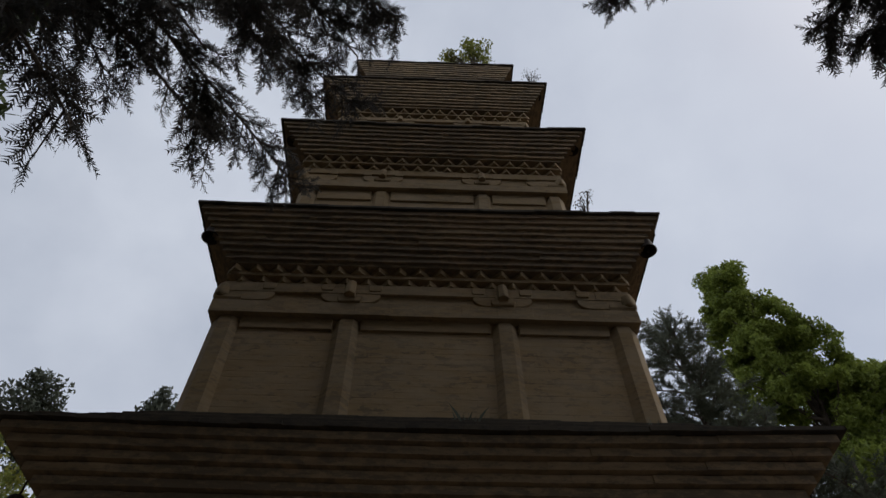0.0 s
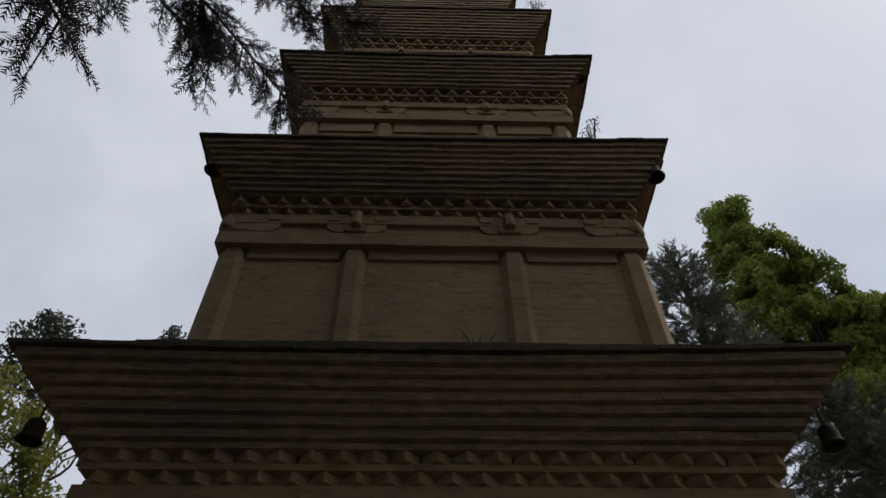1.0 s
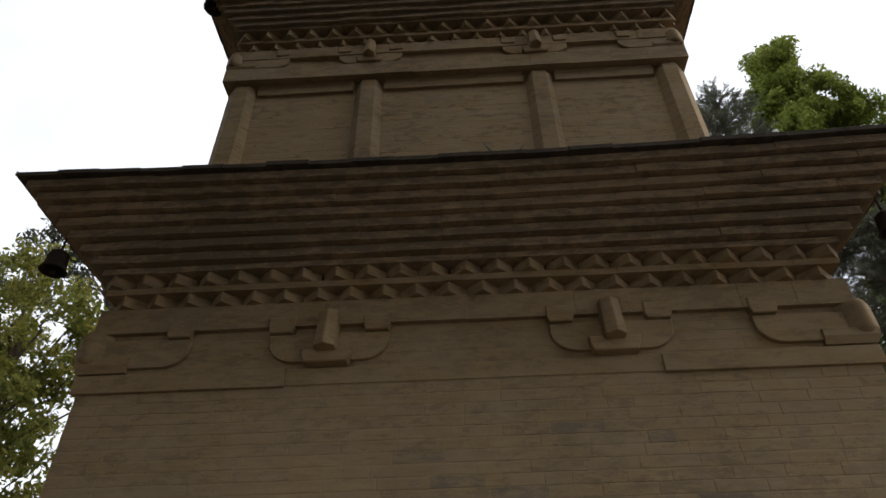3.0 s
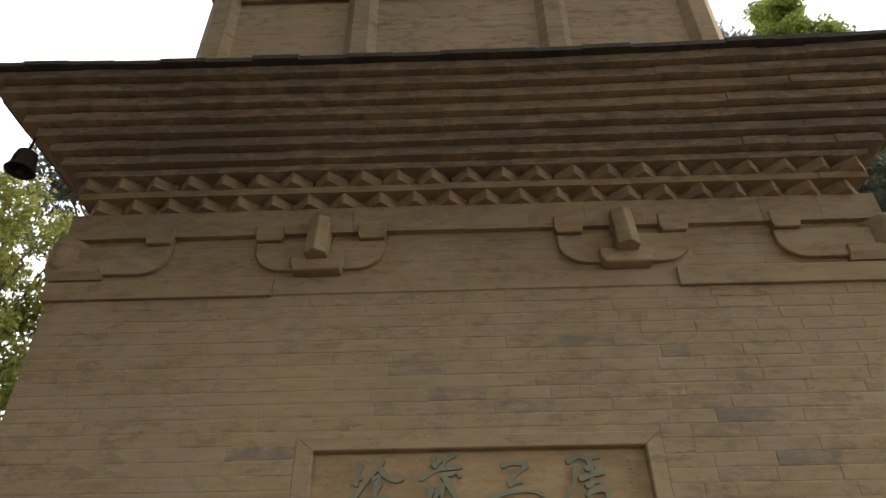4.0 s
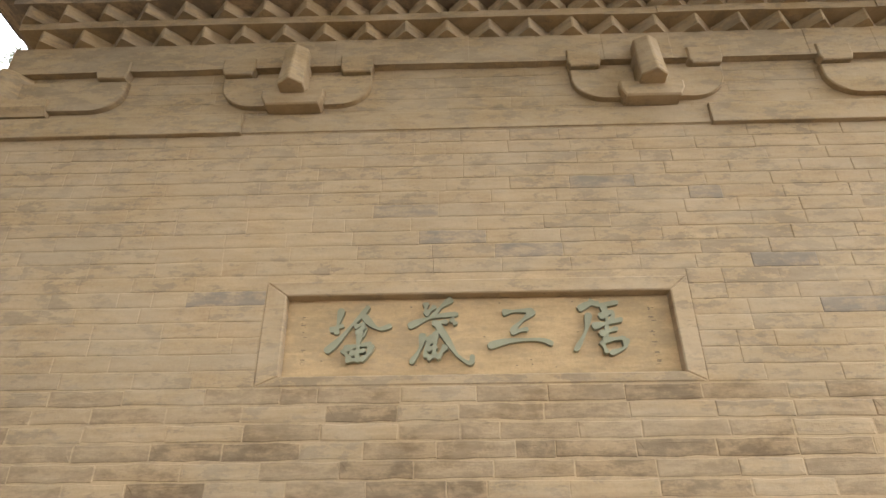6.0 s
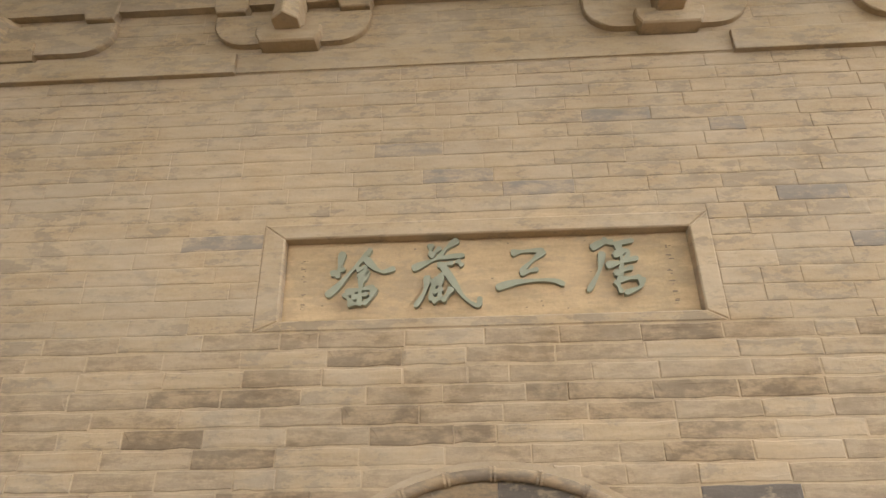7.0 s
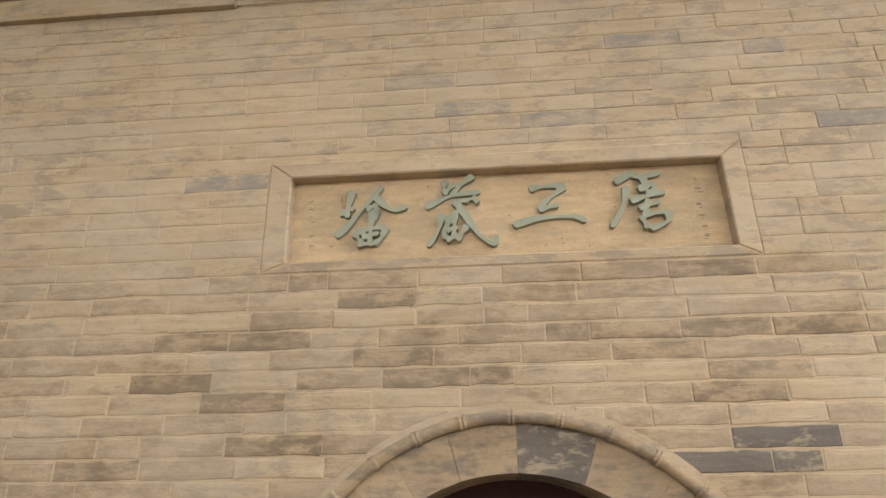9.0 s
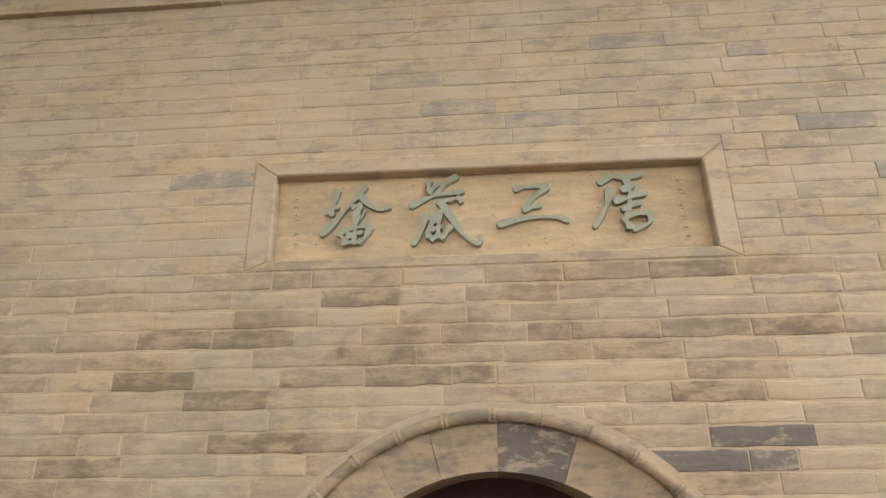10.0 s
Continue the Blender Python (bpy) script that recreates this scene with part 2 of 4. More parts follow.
def tube(verts, faces, pts, r0, r1, seg=6):
    """A tapered limb along pts, added to plain lists."""
    pts = [Vector(p) for p in pts]
    n = len(pts)
    first = len(verts)
    for i, p in enumerate(pts):
        d = (pts[min(i + 1, n - 1)] - pts[max(i - 1, 0)]).normalized()
        a = d.cross(Vector((0.31, 0.17, 0.93))).normalized()
        c = d.cross(a)
        r = r0 + (r1 - r0) * i / (n - 1)
        for k in range(seg):
            t = 2 * math.pi * k / seg
            verts.append(tuple(p + a * (r * math.cos(t)) + c * (r * math.sin(t))))
    for i in range(n - 1):
        for k in range(seg):
            a0, a1 = first + i * seg + k, first + i * seg + (k + 1) % seg
            faces.append((a0, a1, a1 + seg, a0 + seg))
    faces.append(tuple(first + (n - 1) * seg + k for k in range(seg)))


# ---- ground ----
bm = bmesh.new()
bmesh.ops.create_grid(bm, x_segments=8, y_segments=8, size=600)
tagged(new("ground", bm_mesh("ground", bm, GROUND)), "worn grey brick yard round the pagoda", "ground", kind="structure")

# unseen plain walls added to close the yard and block light from the horizon
for name, x0, x1, y0, y1 in (("wall_south", -15, 15, -14.4, -14.0), ("wall_west", -15.4, -15, -14.4, 16), ("wall_east", 15, 15.4, -14.4, 16)):
    bm = bmesh.new()
    box(bm, x0, x1, y0, y1, 0, 2.8)
    yard_wall = tagged(new(name, bm_mesh(name, bm, GREYBRICK)), "unseen plain grey brick wall added round the yard to block light", "wall", kind="structure")
    bm = bmesh.new()
    box(bm, x0 - 0.08, x1 + 0.08, y0 - 0.08, y1 + 0.08, 2.8, 2.95, 0.02)
    part("coping", bm, GREYBRICK, yard_wall)

# ---- the pagoda ----
AXIS_Y = 2.57
pagoda = new("pagoda")
pagoda.matrix_world = pose(0, AXIS_Y, 0)
tagged(pagoda, "square five-storey tan brick pagoda with corbelled eaves", "pagoda")
TURNS = [Matrix.Rotation(k * math.pi / 2, 4, "Z") for k in range(4)]

COURSE = 0.0748
ARCH_Z, ARCH_R = 1.09, 0.872          # centre and outer radius of the arch's hood
PLAQUE = (-0.95, 0.945, 2.48, 2.97)  # outer edge of the frame


def free_stretches(z0, z1, half, openings):
    """Stretches of a course that are open for bricks."""
    spans = [(-half, half)]
    if openings:
        cut = []
        zm = (z0 + z1) / 2
        if PLAQUE[2] < zm < PLAQUE[3]:
            cut.append((PLAQUE[0], PLAQUE[1]))
        if zm < ARCH_Z:
            cut.append((-ARCH_R + 0.02, ARCH_R - 0.02))
        elif zm < ARCH_Z + ARCH_R - 0.02:
            w = math.sqrt((ARCH_R - 0.02) ** 2 - (zm - ARCH_Z) ** 2)
            cut.append((-w, w))
        for a, c in cut:
            spans = [s for lo, hi in spans for s in ((lo, min(hi, a)), (max(lo, c), hi)) if s[1] - s[0] > 0.03]
    return spans


def brick_row_plan(half, z0, z1, openings=False, long=0.315):
    """Places of the bricks of a wall: x0, x1, z0, z1 of each."""
    out = []
    n = round((z1 - z0) / COURSE)
    step = (z1 - z0) / n
    for i in range(n):
        a, c = z0 + i * step, z0 + (i + 1) * step
        for lo, hi in free_stretches(a, c, half, openings):
            x = lo
            first = rnd.choice((0.1, 0.16, 0.24, long))
            while x < hi - 0.02:
                w = first if x == lo else rnd.choice((long, long, long, long * 0.93, long * 1.1, long * 0.8, long * 0.5))
                e = x + w
                if hi - e < 0.09:
                    e = hi
                out.append((x, min(e, hi), a, c))
                x = e
    return out


def brick_shape(w, h, d, worn, g=0.0022):
    """One brick with a worn, wavering front, centred on x and z, front at y = 0."""
    gx = g * 0.45
    deep, inset = min(0.005, g * 1.6), min(0.0032, g * 0.9)
    n = 4
    xs = [-w / 2 + gx + (w - 2 * gx) * i / n for i in range(n + 1)]
    ring = [(x, -h / 2 + g, -1) for x in xs] + [(x, h / 2 - g, 1) for x in reversed(xs)]
    m = len(ring)
    back = [(x, d, z) for x, z, _ in ring]
    mid = [(x, deep + rnd.uniform(0, worn) * 0.25, z + rnd.uniform(-0.6, 0.35) * worn * s_) for x, z, s_ in ring]
    front = []
    for i, (x, y, z) in enumerate(mid):
        end = 1 if i in (0, m - 1) else -1 if i in (n, n + 1) else 0
        front.append((x + end * (0.001 + rnd.uniform(0, worn) * 0.6), rnd.uniform(0, 0.0007), z - ring[i][2] * (inset + rnd.uniform(0, worn) * 0.55)))
    swell, rim = g * 0.75, min(0.015, 0.006 + g * 3.5)
    crown = []
    for i, (x, y, z) in enumerate(front):
        end = 1 if i in (0, m - 1) else -1 if i in (n, n + 1) else 0
        crown.append((x + end * rim * rnd.uniform(0.8, 2.2), y - swell * rnd.uniform(0.6, 1.2), z - ring[i][2] * rim * rnd.uniform(0.6, 1.3)))
    faces = [tuple(range(3 * m, 4 * m))]
    for i in range(m):
        k = (i + 1) % m
        faces += [(i, k, m + k, m + i), (m + i, m + k, 2 * m + k, 2 * m + i), (2 * m + i, 2 * m + k, 3 * m + k, 3 * m + i)]
    return back + mid + front + crown, faces


def joined_bricks(name, plan, y_face, worn, proud, mat=None, gap=0.0022):
    verts, faces = [], []
    for x0, x1, z0, z1 in plan:
        v, f = brick_shape(x1 - x0, z1 - z0, 0.03, worn, gap)
        o, yy = len(verts), y_face - rnd.uniform(0, proud)
        tilt, lean, hop = rnd.uniform(-0.004, 0.004), rnd.uniform(-0.006, 0.006), rnd.uniform(-0.0015, 0.0015)
        cx, cz = (x0 + x1) / 2, (z0 + z1) / 2
        verts += [(cx + a, yy + b_ + a * tilt, cz + c + a * lean + hop) for a, b_, c in v]
        faces += [tuple(o + i for i in q) for q in f]
    return data_mesh(name, verts, faces, mat or BRICK)


def octagon(r):
    return [(r * math.cos(math.pi / 8 + k * math.pi / 4) / math.cos(math.pi / 8), r * math.sin(math.pi / 8 + k * math.pi / 4) / math.cos(math.pi / 8)) for k in range(8)]


def column_mesh(r, z0, z1):
    bm = bmesh.new()
    rings = []
    for z, k in ((z0, 1.06), (z0 + (z1 - z0) * 0.5, 1.02), (z1 - 0.09, 1.0), (z1 - 0.03, 0.95), (z1, 0.84)):
        rings.append([bm.verts.new((x * k, y * k, z)) for x, y in octagon(r)])
    for lo, hi in zip(rings, rings[1:]):
        for i in range(8):
            bm.faces.new((lo[i], lo[(i + 1) % 8], hi[(i + 1) % 8], hi[i]))
    bm.faces.new(rings[0])
    bm.faces.new(rings[-1])
    return bm_mesh("column", bm, CARVED)


def bracket_meshes(s):
    """The pieces of one carved bracket; x along the wall, -y outwards, z from its foot."""
    out = {}
    bm = bmesh.new()
    w, r = 0.405 * s, 0.15 * s
    pts = [(-w, 0.235 * s)]
    pts += [(-w + r * (1 - math.cos(t)) * 1.2, 0.03 * s + r * (1 - math.sin(t))) for t in [k * math.pi / 16 for k in range(1, 9)]]
    pts += [(-x, z) for x, z in reversed(pts)]
    extrude_outline(bm, pts, "y", -0.035 * s, 0.05, 0.006)
    out["bracket"] = bm_mesh("bracket", bm, CARVED)
    bm = bmesh.new()
    extrude_outline(bm, [(-0.14 * s, 0.0), (0.14 * s, 0.0), (0.165 * s, 0.05 * s), (0.165 * s, 0.1 * s), (-0.165 * s, 0.1 * s), (-0.165 * s, 0.05 * s)], "y", -0.085 * s, 0.05, 0.008)
    out["cap_block"] = bm_mesh("cap_block", bm, CARVED)
    bm = bmesh.new()
    extrude_outline(bm, [(-0.075 * s, 0.24 * s), (0.075 * s, 0.24 * s), (0.09 * s, 0.275 * s), (0.09 * s, 0.36 * s), (-0.09 * s, 0.36 * s), (-0.09 * s, 0.275 * s)], "y", -0.058 * s, 0.05, 0.006)
    out["bearing_block"] = bm_mesh("bearing_block", bm, CARVED)
    # the beam end: an upright five-sided block with a ridge in front, its head cut back
    bm = bmesh.new()
    h = 0.068 * s
    plan = [(h, 0.05), (h, -0.15 * s), (0.004, -0.2 * s), (-h, -0.15 * s), (-h, 0.05)]
    lo = [bm.verts.new((x, y, 0.075 * s)) for x, y in plan]
    hi = [bm.verts.new((x * 0.94, y if y > 0 else y * 0.72, 0.37 * s)) for x, y in plan]
    caps = [bm.faces.new(lo), bm.faces.new(hi)]
    for i in range(5):
        bm.faces.new((lo[i], lo[(i + 1) % 5], hi[(i + 1) % 5], hi[i]))
    bmesh.ops.bevel(bm, geom=list(bm.edges), offset=0.006, segments=1, affect="EDGES")
    out["beam_end"] = bm_mesh("beam_end", bm, CARVED)
    bm = bmesh.new()
    box(bm, -0.105 * s, 0.105 * s, -0.24 * s, 0.06, 0.06 * s, 0.32 * s)
    bmesh.ops.bevel(bm, geom=list(bm.edges), offset=0.062 * s, segments=4, profile=0.5, affect="EDGES")
    out["corner_beam_end"] = bm_mesh("beam_end", bm, CARVED, True)
    return out


def bracket(parent, meshes, s, m):
    root = part("bracket", meshes["bracket"], CARVED, parent, "carved brick bracket arm with rounded ends", m)
    part("cap_block", meshes["cap_block"], CARVED, root)
    part("beam_end", meshes["beam_end"], CARVED, root, "five-sided brick beam end")
    for x in (-0.325 * s, 0.325 * s):
        part("bearing_block", meshes["bearing_block"], CARVED, root, m=Matrix.Translation((x, 0, 0)))


def corner_bracket(parent, half, s, z, run, turn, meshes):
    """The bracket that wraps a corner: an arm along each face, a square cap block, a beam end on the diagonal."""
    m = turn @ Matrix.Translation((-half, -half, z))
    r = 0.15 * s
    pts = [(0.03, 0.235 * s), (0.03, 0.03 * s)]
    pts += [(run - r * (1 - math.cos(t)) * 1.2, 0.03 * s + r * (1 - math.sin(t))) for t in [k * math.pi / 16 for k in range(8, 0, -1)]] + [(run, 0.235 * s)]
    bm = bmesh.new()
    extrude_outline(bm, pts, "y", -0.035 * s, 0.05, 0.006)
    root = part("bracket", bm, CARVED, parent, "carved brick corner bracket with a diagonal beam end", m)
    bm = bmesh.new()
    extrude_outline(bm, pts, "y", -0.035 * s, 0.05, 0.006)
    bmesh.ops.transform(bm, matrix=Matrix.Rotation(math.pi / 2, 4, "Z") @ Matrix.Diagonal((1, -1, 1, 1)), verts=bm.verts)
    part("side_arm", bm, CARVED, root)
    bm = bmesh.new()
    lo, hi, far = -0.03 * s, -0.055 * s, 0.3 * s
    rings = [[bm.verts.new((x, y, h)) for x, y in ((a, a), (far, a), (far, far), (a, far))] for a, h in ((lo, 0.0), (hi, 0.05 * s), (hi, 0.1 * s))]
    for p, q in zip(rings, rings[1:]):
        for i in range(4):
            bm.faces.new((p[i], p[(i + 1) % 4], q[(i + 1) % 4], q[i]))
    bm.faces.new(rings[0])
    bm.faces.new(rings[-1])
    part("cap_block", bm, CARVED, root)
    part("bearing_block", meshes["bearing_block"], CARVED, root, m=Matrix.Translation((run - 0.09 * s, 0, 0)))
    part("bearing_block", meshes["bearing_block"], CARVED, root, m=Matrix.Rotation(-math.pi / 2, 4, "Z") @ Matrix.Translation((-run + 0.09 * s, 0, 0)))
    part("beam_end", meshes["corner_beam_end"], CARVED, root, "weathered rounded brick beam end", Matrix.Translation((0.115 * s, 0.115 * s, 0)) @ Matrix.Rotation(-math.pi / 4, 4, "Z"))


def tooth_mesh(half, reach, pit, tall):
    """A brick set cornerwise in a recess: its worn corner stands out by reach, its root lies back by pit."""
    bm = bmesh.new()
    tip = 0.005
    y = -pit - reach
    outline = [(-half, 0.02), (-half, y + half), (-tip, y + tip), (tip, y + tip), (half, y + half), (half, 0.02)]
    extrude_outline(bm, outline, "z", 0.0, tall)
    return bm_mesh("dogtooth_brick", bm, CARVED)


def eave(z_tooth, base, z_top, reach, zback, wall_above, single_teeth, side, lift=(0.0, 0.0), pitch=0.235, row_h=0.08, pit=0.052):
    """Two rows of dogtooth bricks over dark pits, corbelled courses out to the edge, stepped courses back above. side: half width at the teeth."""
    body = part("eave", slab(base - pit, z_tooth, z_tooth + 0.26, 0.0, side=side - pit), CARVED, pagoda, "stepped brick eave with two rows of dogtooth bricks")
    zz, out = z_tooth, base
    for row in range(2):
        tooth = tooth_mesh(pitch * 0.48, 0.062, pit, row_h)
        line = out + 0.062
        for k in range(4):
            run, face = (side + 0.085 * row, out) if k % 2 == 0 else (out, side + 0.03 * row)
            count = round(2 * run / pitch)
            rest_v, rest_f = [], []
            for i in range(count):
                x = -run + (i + 0.5) * 2 * run / count + rnd.uniform(-0.006, 0.006)
                m = TURNS[k] @ Matrix.Translation((x, -face + pit, zz)) @ Matrix.Rotation(rnd.uniform(-0.03, 0.03), 4, "Z")
                if k == 0 and single_teeth:
                    part("dogtooth_brick", tooth, CARVED, body, m=m)
                else:
                    o = len(rest_v)
                    rest_v += [tuple(m @ v.co) for v in tooth.vertices]
                    rest_f += [tuple(o + i2 for i2 in p.vertices) for p in tooth.polygons]
            if rest_v:
                tagged(part("dogtooth_row", data_mesh("dogtooth_row", rest_v, rest_f, CARVED), CARVED, body), kind="stuff")
        zz += row_h
        out = line + 0.006
        part("corbel_course", slab(out, zz, zz + 0.05, 0.003, side=side + 0.03 * (row + 1)), CARVED if row == 0 else EAVE, body)
        zz += 0.05
    rim = 0.036
    n = max(6, round((z_top - rim - zz) / 0.0735))
    t = (z_top - rim - zz) / n
    side += 0.06
    for i in range(n):
        f = (i + 1) / (n + 0.6)
        part("corbel_course", slab(out + (reach - 0.02 - out) * f ** 0.93, zz + i * t, zz + (i + 1) * t - 0.004, 0.0055, side=side + (reach - 0.02 - side) * f, lift=(lift[0] * f, lift[1] * f)), EAVE, body)
    part("edge_course", slab(reach, z_top - rim, z_top, 0.009, 0.3, reach, lift), EDGE, body, "near-black worn top course of the eave")
    steps = max(3, round((zback - z_top) / 0.075))
    for i in range(steps):
        h = reach - (reach - wall_above) * (i + 1) / steps
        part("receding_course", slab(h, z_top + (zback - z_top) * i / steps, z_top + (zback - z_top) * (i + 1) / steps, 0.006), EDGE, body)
    return body


def band_course(parent, half, z0, z1):
    part("band_course", slab(half, z0, z1, 0.004, 0.36), CARVED, parent)


# first storey: plain brick wall with plaque and arched niche
W = 2.57
FACE = -W                    # the wall's face in the pagoda's own frame
bm = bmesh.new()
yb = FACE + 0.0012            # mortar bed, just behind the bricks' faces
iz0, iz1, ix0, ix1 = PLAQUE[2] + 0.03, PLAQUE[3] - 0.03, PLAQUE[0] + 0.03, PLAQUE[1] - 0.03
N = 24
RI = 0.813
arc = [(-RI * math.cos(math.pi * k / N), ARCH_Z + RI * math.sin(math.pi * k / N)) for k in range(N + 1)]
top = ARCH_Z + RI + 0.05


def quad(pts):
    return bm.faces.new([bm.verts.new((x, yb, z)) for x, z in pts])


quads = [[(-W, iz1), (W, iz1), (W, 4.45), (-W, 4.45)], [(-W, iz0), (ix0, iz0), (ix0, iz1), (-W, iz1)], [(ix1, iz0), (W, iz0), (W, iz1), (ix1, iz1)],
         [(-W, top), (W, top), (W, iz0), (-W, iz0)], [(-W, 0), (-RI, 0), (-RI, top), (-W, top)], [(RI, 0), (W, 0), (W, top), (RI, top)]]
faces = [quad(q) for q in quads]
for a, c in zip(arc, arc[1:]):
    faces.append(quad([a, c, (c[0], top), (a[0], top)]))
bmesh.ops.remove_doubles(bm, verts=bm.verts, dist=0.0005)
got = bmesh.ops.extrude_face_region(bm, geom=list(bm.faces))
bmesh.ops.translate(bm, verts=[v for v in got["geom"] if isinstance(v, bmesh.types.BMVert)], vec=(0, 0.5, 0))
front_wall = part("front_wall", bm, MORTAR, pagoda, "tan brick wall with thin mortar joints and soot stains")
bm = bmesh.new()
box(bm, -W + 0.008, W - 0.008, FACE + 0.502, W - 0.008, 0, 4.45)
core = part("storey_core", bm, MORTAR, pagoda)
side = joined_bricks("bricks", brick_row_plan(W, 0, 3.83), FACE, 0.004, 0.004)
for k in (1, 2, 3):
    tagged(part("bricks", side, BRICK, core, m=TURNS[k]), kind="stuff")

# plain upper courses behind the brackets and the cornice bands
upper = joined_bricks("bricks", brick_row_plan(W, 3.83, 4.27, long=0.34), FACE, 0.0015, 0.001, CARVED, 0.0006)
for k in range(4):
    tagged(part("bricks", upper, CARVED, core, m=TURNS[k]), kind="stuff")
for x0, x1 in ((-W - 0.03, -1.2), (1.232, W + 0.03)):
    bm = bmesh.new()
    box(bm, x0, x1, FACE - 0.03, FACE + 0.02, 3.828, 3.955, 0.006)
    part("band_course", bm, CARVED, front_wall, "worn projecting brick band")
bm = bmesh.new()
box(bm, -1.2, 1.232, FACE - 0.009, FACE + 0.02, 3.84, 3.955, 0.004)
part("band_course", bm, CARVED, front_wall)
part("purlin", slab(W + 0.045, 4.262, 4.455, 0.003, 0.36, W + 0.004), CARVED, core, "long projecting brick beam under the dogtooth rows")
BR1 = bracket_meshes(1.0)
for k in range(4):
    for x in (-0.935, 0.945):
        bracket(pagoda, BR1, 1.0, TURNS[k] @ Matrix.Translation((x, FACE, 3.968)))
    corner_bracket(pagoda, W, 1.0, 3.968, 0.7, TURNS[k], BR1)
eave(4.455, W + 0.045, 5.262, 3.19, 5.95, 2.42, True, 2.51, (0.05, 0.09), 0.228)

# plaque: recessed panel, moulded brick frame and four raised characters
px0, px1, pz0, pz1 = PLAQUE
bm = bmesh.new()
box(bm, ix0 - 0.02, ix1 + 0.02, FACE + 0.055, FACE + 0.12, iz0 - 0.02, iz1 + 0.02)
plaque = part("plaque", bm, PANEL, pagoda, "recessed ochre name panel in a mitred brick frame")
fr = 0.07
for outline in ([(px0, pz1), (px1, pz1), (px1 - 0.085, pz1 - fr), (px0 + 0.095, pz1 - fr)], [(px0, pz0), (px0 + 0.1, pz0 + 0.045), (px1 - 0.082, pz0 + 0.045), (px1, pz0)],
                [(px0, pz0), (px0, pz1), (px0 + 0.095, pz1 - fr), (px0 + 0.1, pz0 + 0.045)], [(px1, pz0), (px1 - 0.082, pz0 + 0.045), (px1 - 0.085, pz1 - fr), (px1, pz1)]):
    bm = bmesh.new()
    extrude_outline(bm, outline, "y", FACE - 0.004, FACE + 0.06, 0.006)
    part("frame_board", bm, BRICK, plaque)


def stroke(verts, faces, pts, width, y_back, y_front):
    """One brush stroke: a swelling, tapering ribbon with thickness."""
    fine = []
    n = len(pts)
    for i in range(n - 1):
        p0, p1, p2, p3 = (Vector(pts[max(0, min(n - 1, i + d))]) for d in (-1, 0, 1, 2))
        for k in range(6):
            t = k / 6
            fine.append(0.5 * (2 * p1 + (p2 - p0) * t + (2 * p0 - 5 * p1 + 4 * p2 - p3) * t * t + (3 * p1 - p0 - 3 * p2 + p3) * t ** 3))
    fine.append(Vector(pts[-1]))
    m = len(fine)
    o = len(verts)
    for i, p in enumerate(fine):
        d = (fine[min(i + 1, m - 1)] - fine[max(i - 1, 0)]).normalized()
        s = i / (m - 1)
        w = width * (0.62 + 0.5 * (1 - s) ** 2 + 0.25 * math.sin(s * 9.0)) * (0.55 if i in (0, m - 1) else 1.0) / 2
        a, c = (p.x - d.y * w, p.y + d.x * w), (p.x + d.y * w, p.y - d.x * w)
        verts += [(a[0], y_front, a[1]), (c[0], y_front, c[1]), (a[0], y_back, a[1]), (c[0], y_back, c[1])]
    for i in range(m - 1):
        q = o + i * 4
        for a, c in ((0, 1), (1, 3), (3, 2), (2, 0)):
            faces.append((q + a, q + c, q + 4 + c, q + 4 + a))
    faces += [(o, o + 1, o + 3, o + 2), tuple(o + 4 * (m - 1) + i for i in (0, 1, 3, 2))]


# strokes in the hand of the inscription, in small units from each character's left edge and head
TA = [[(20, 140), (95, 112)], [(80, 25), (65, 110), (58, 160)], [(5, 248), (60, 205), (120, 140), (180, 75), (232, 14)],
      [(200, 62), (255, 115), (300, 135), (360, 118)], [(155, 122), (215, 108)], [(168, 165), (215, 132), (205, 170), (172, 172)],
      [(102, 236), (120, 262), (140, 285)], [(106, 238), (180, 222), (258, 212)], [(256, 214), (240, 262), (200, 296)],
      [(120, 290), (200, 292)], [(188, 150), (180, 292)], [(140, 262), (225, 245)]]
ZANG = [[(2, 150), (70, 122), (150, 98), (272, 88)], [(97, 25), (97, 88)], [(240, 6), (180, 50), (132, 104)], [(92, 92), (150, 45)],
        [(82, 186), (68, 262), (18, 336)], [(130, 136), (215, 128)], [(150, 128), (215, 226), (265, 298), (330, 338), (342, 296)],
        [(232, 114), (260, 145)], [(140, 198), (100, 262), (102, 310)], [(102, 230), (165, 178)], [(106, 268), (160, 256)],
        [(104, 312), (162, 298)], [(148, 186), (142, 306)], [(206, 250), (158, 318)]]
SAN = [[(85, 28), (140, 20), (250, 16)], [(252, 18), (190, 70), (125, 130)], [(122, 138), (215, 118)], [(2, 212), (110, 184), (270, 180), (335, 206)]]
TANG = [[(105, 8), (160, 22)], [(45, 52), (110, 22), (160, 32), (262, 16)], [(98, 70), (75, 160), (8, 262)], [(176, 28), (190, 100), (176, 192)],
        [(150, 92), (225, 68), (205, 128)], [(108, 142), (180, 128), (272, 106)], [(142, 182), (240, 152)], [(148, 214), (168, 276)],
        [(152, 212), (272, 202)], [(272, 204), (258, 250), (180, 278)]]
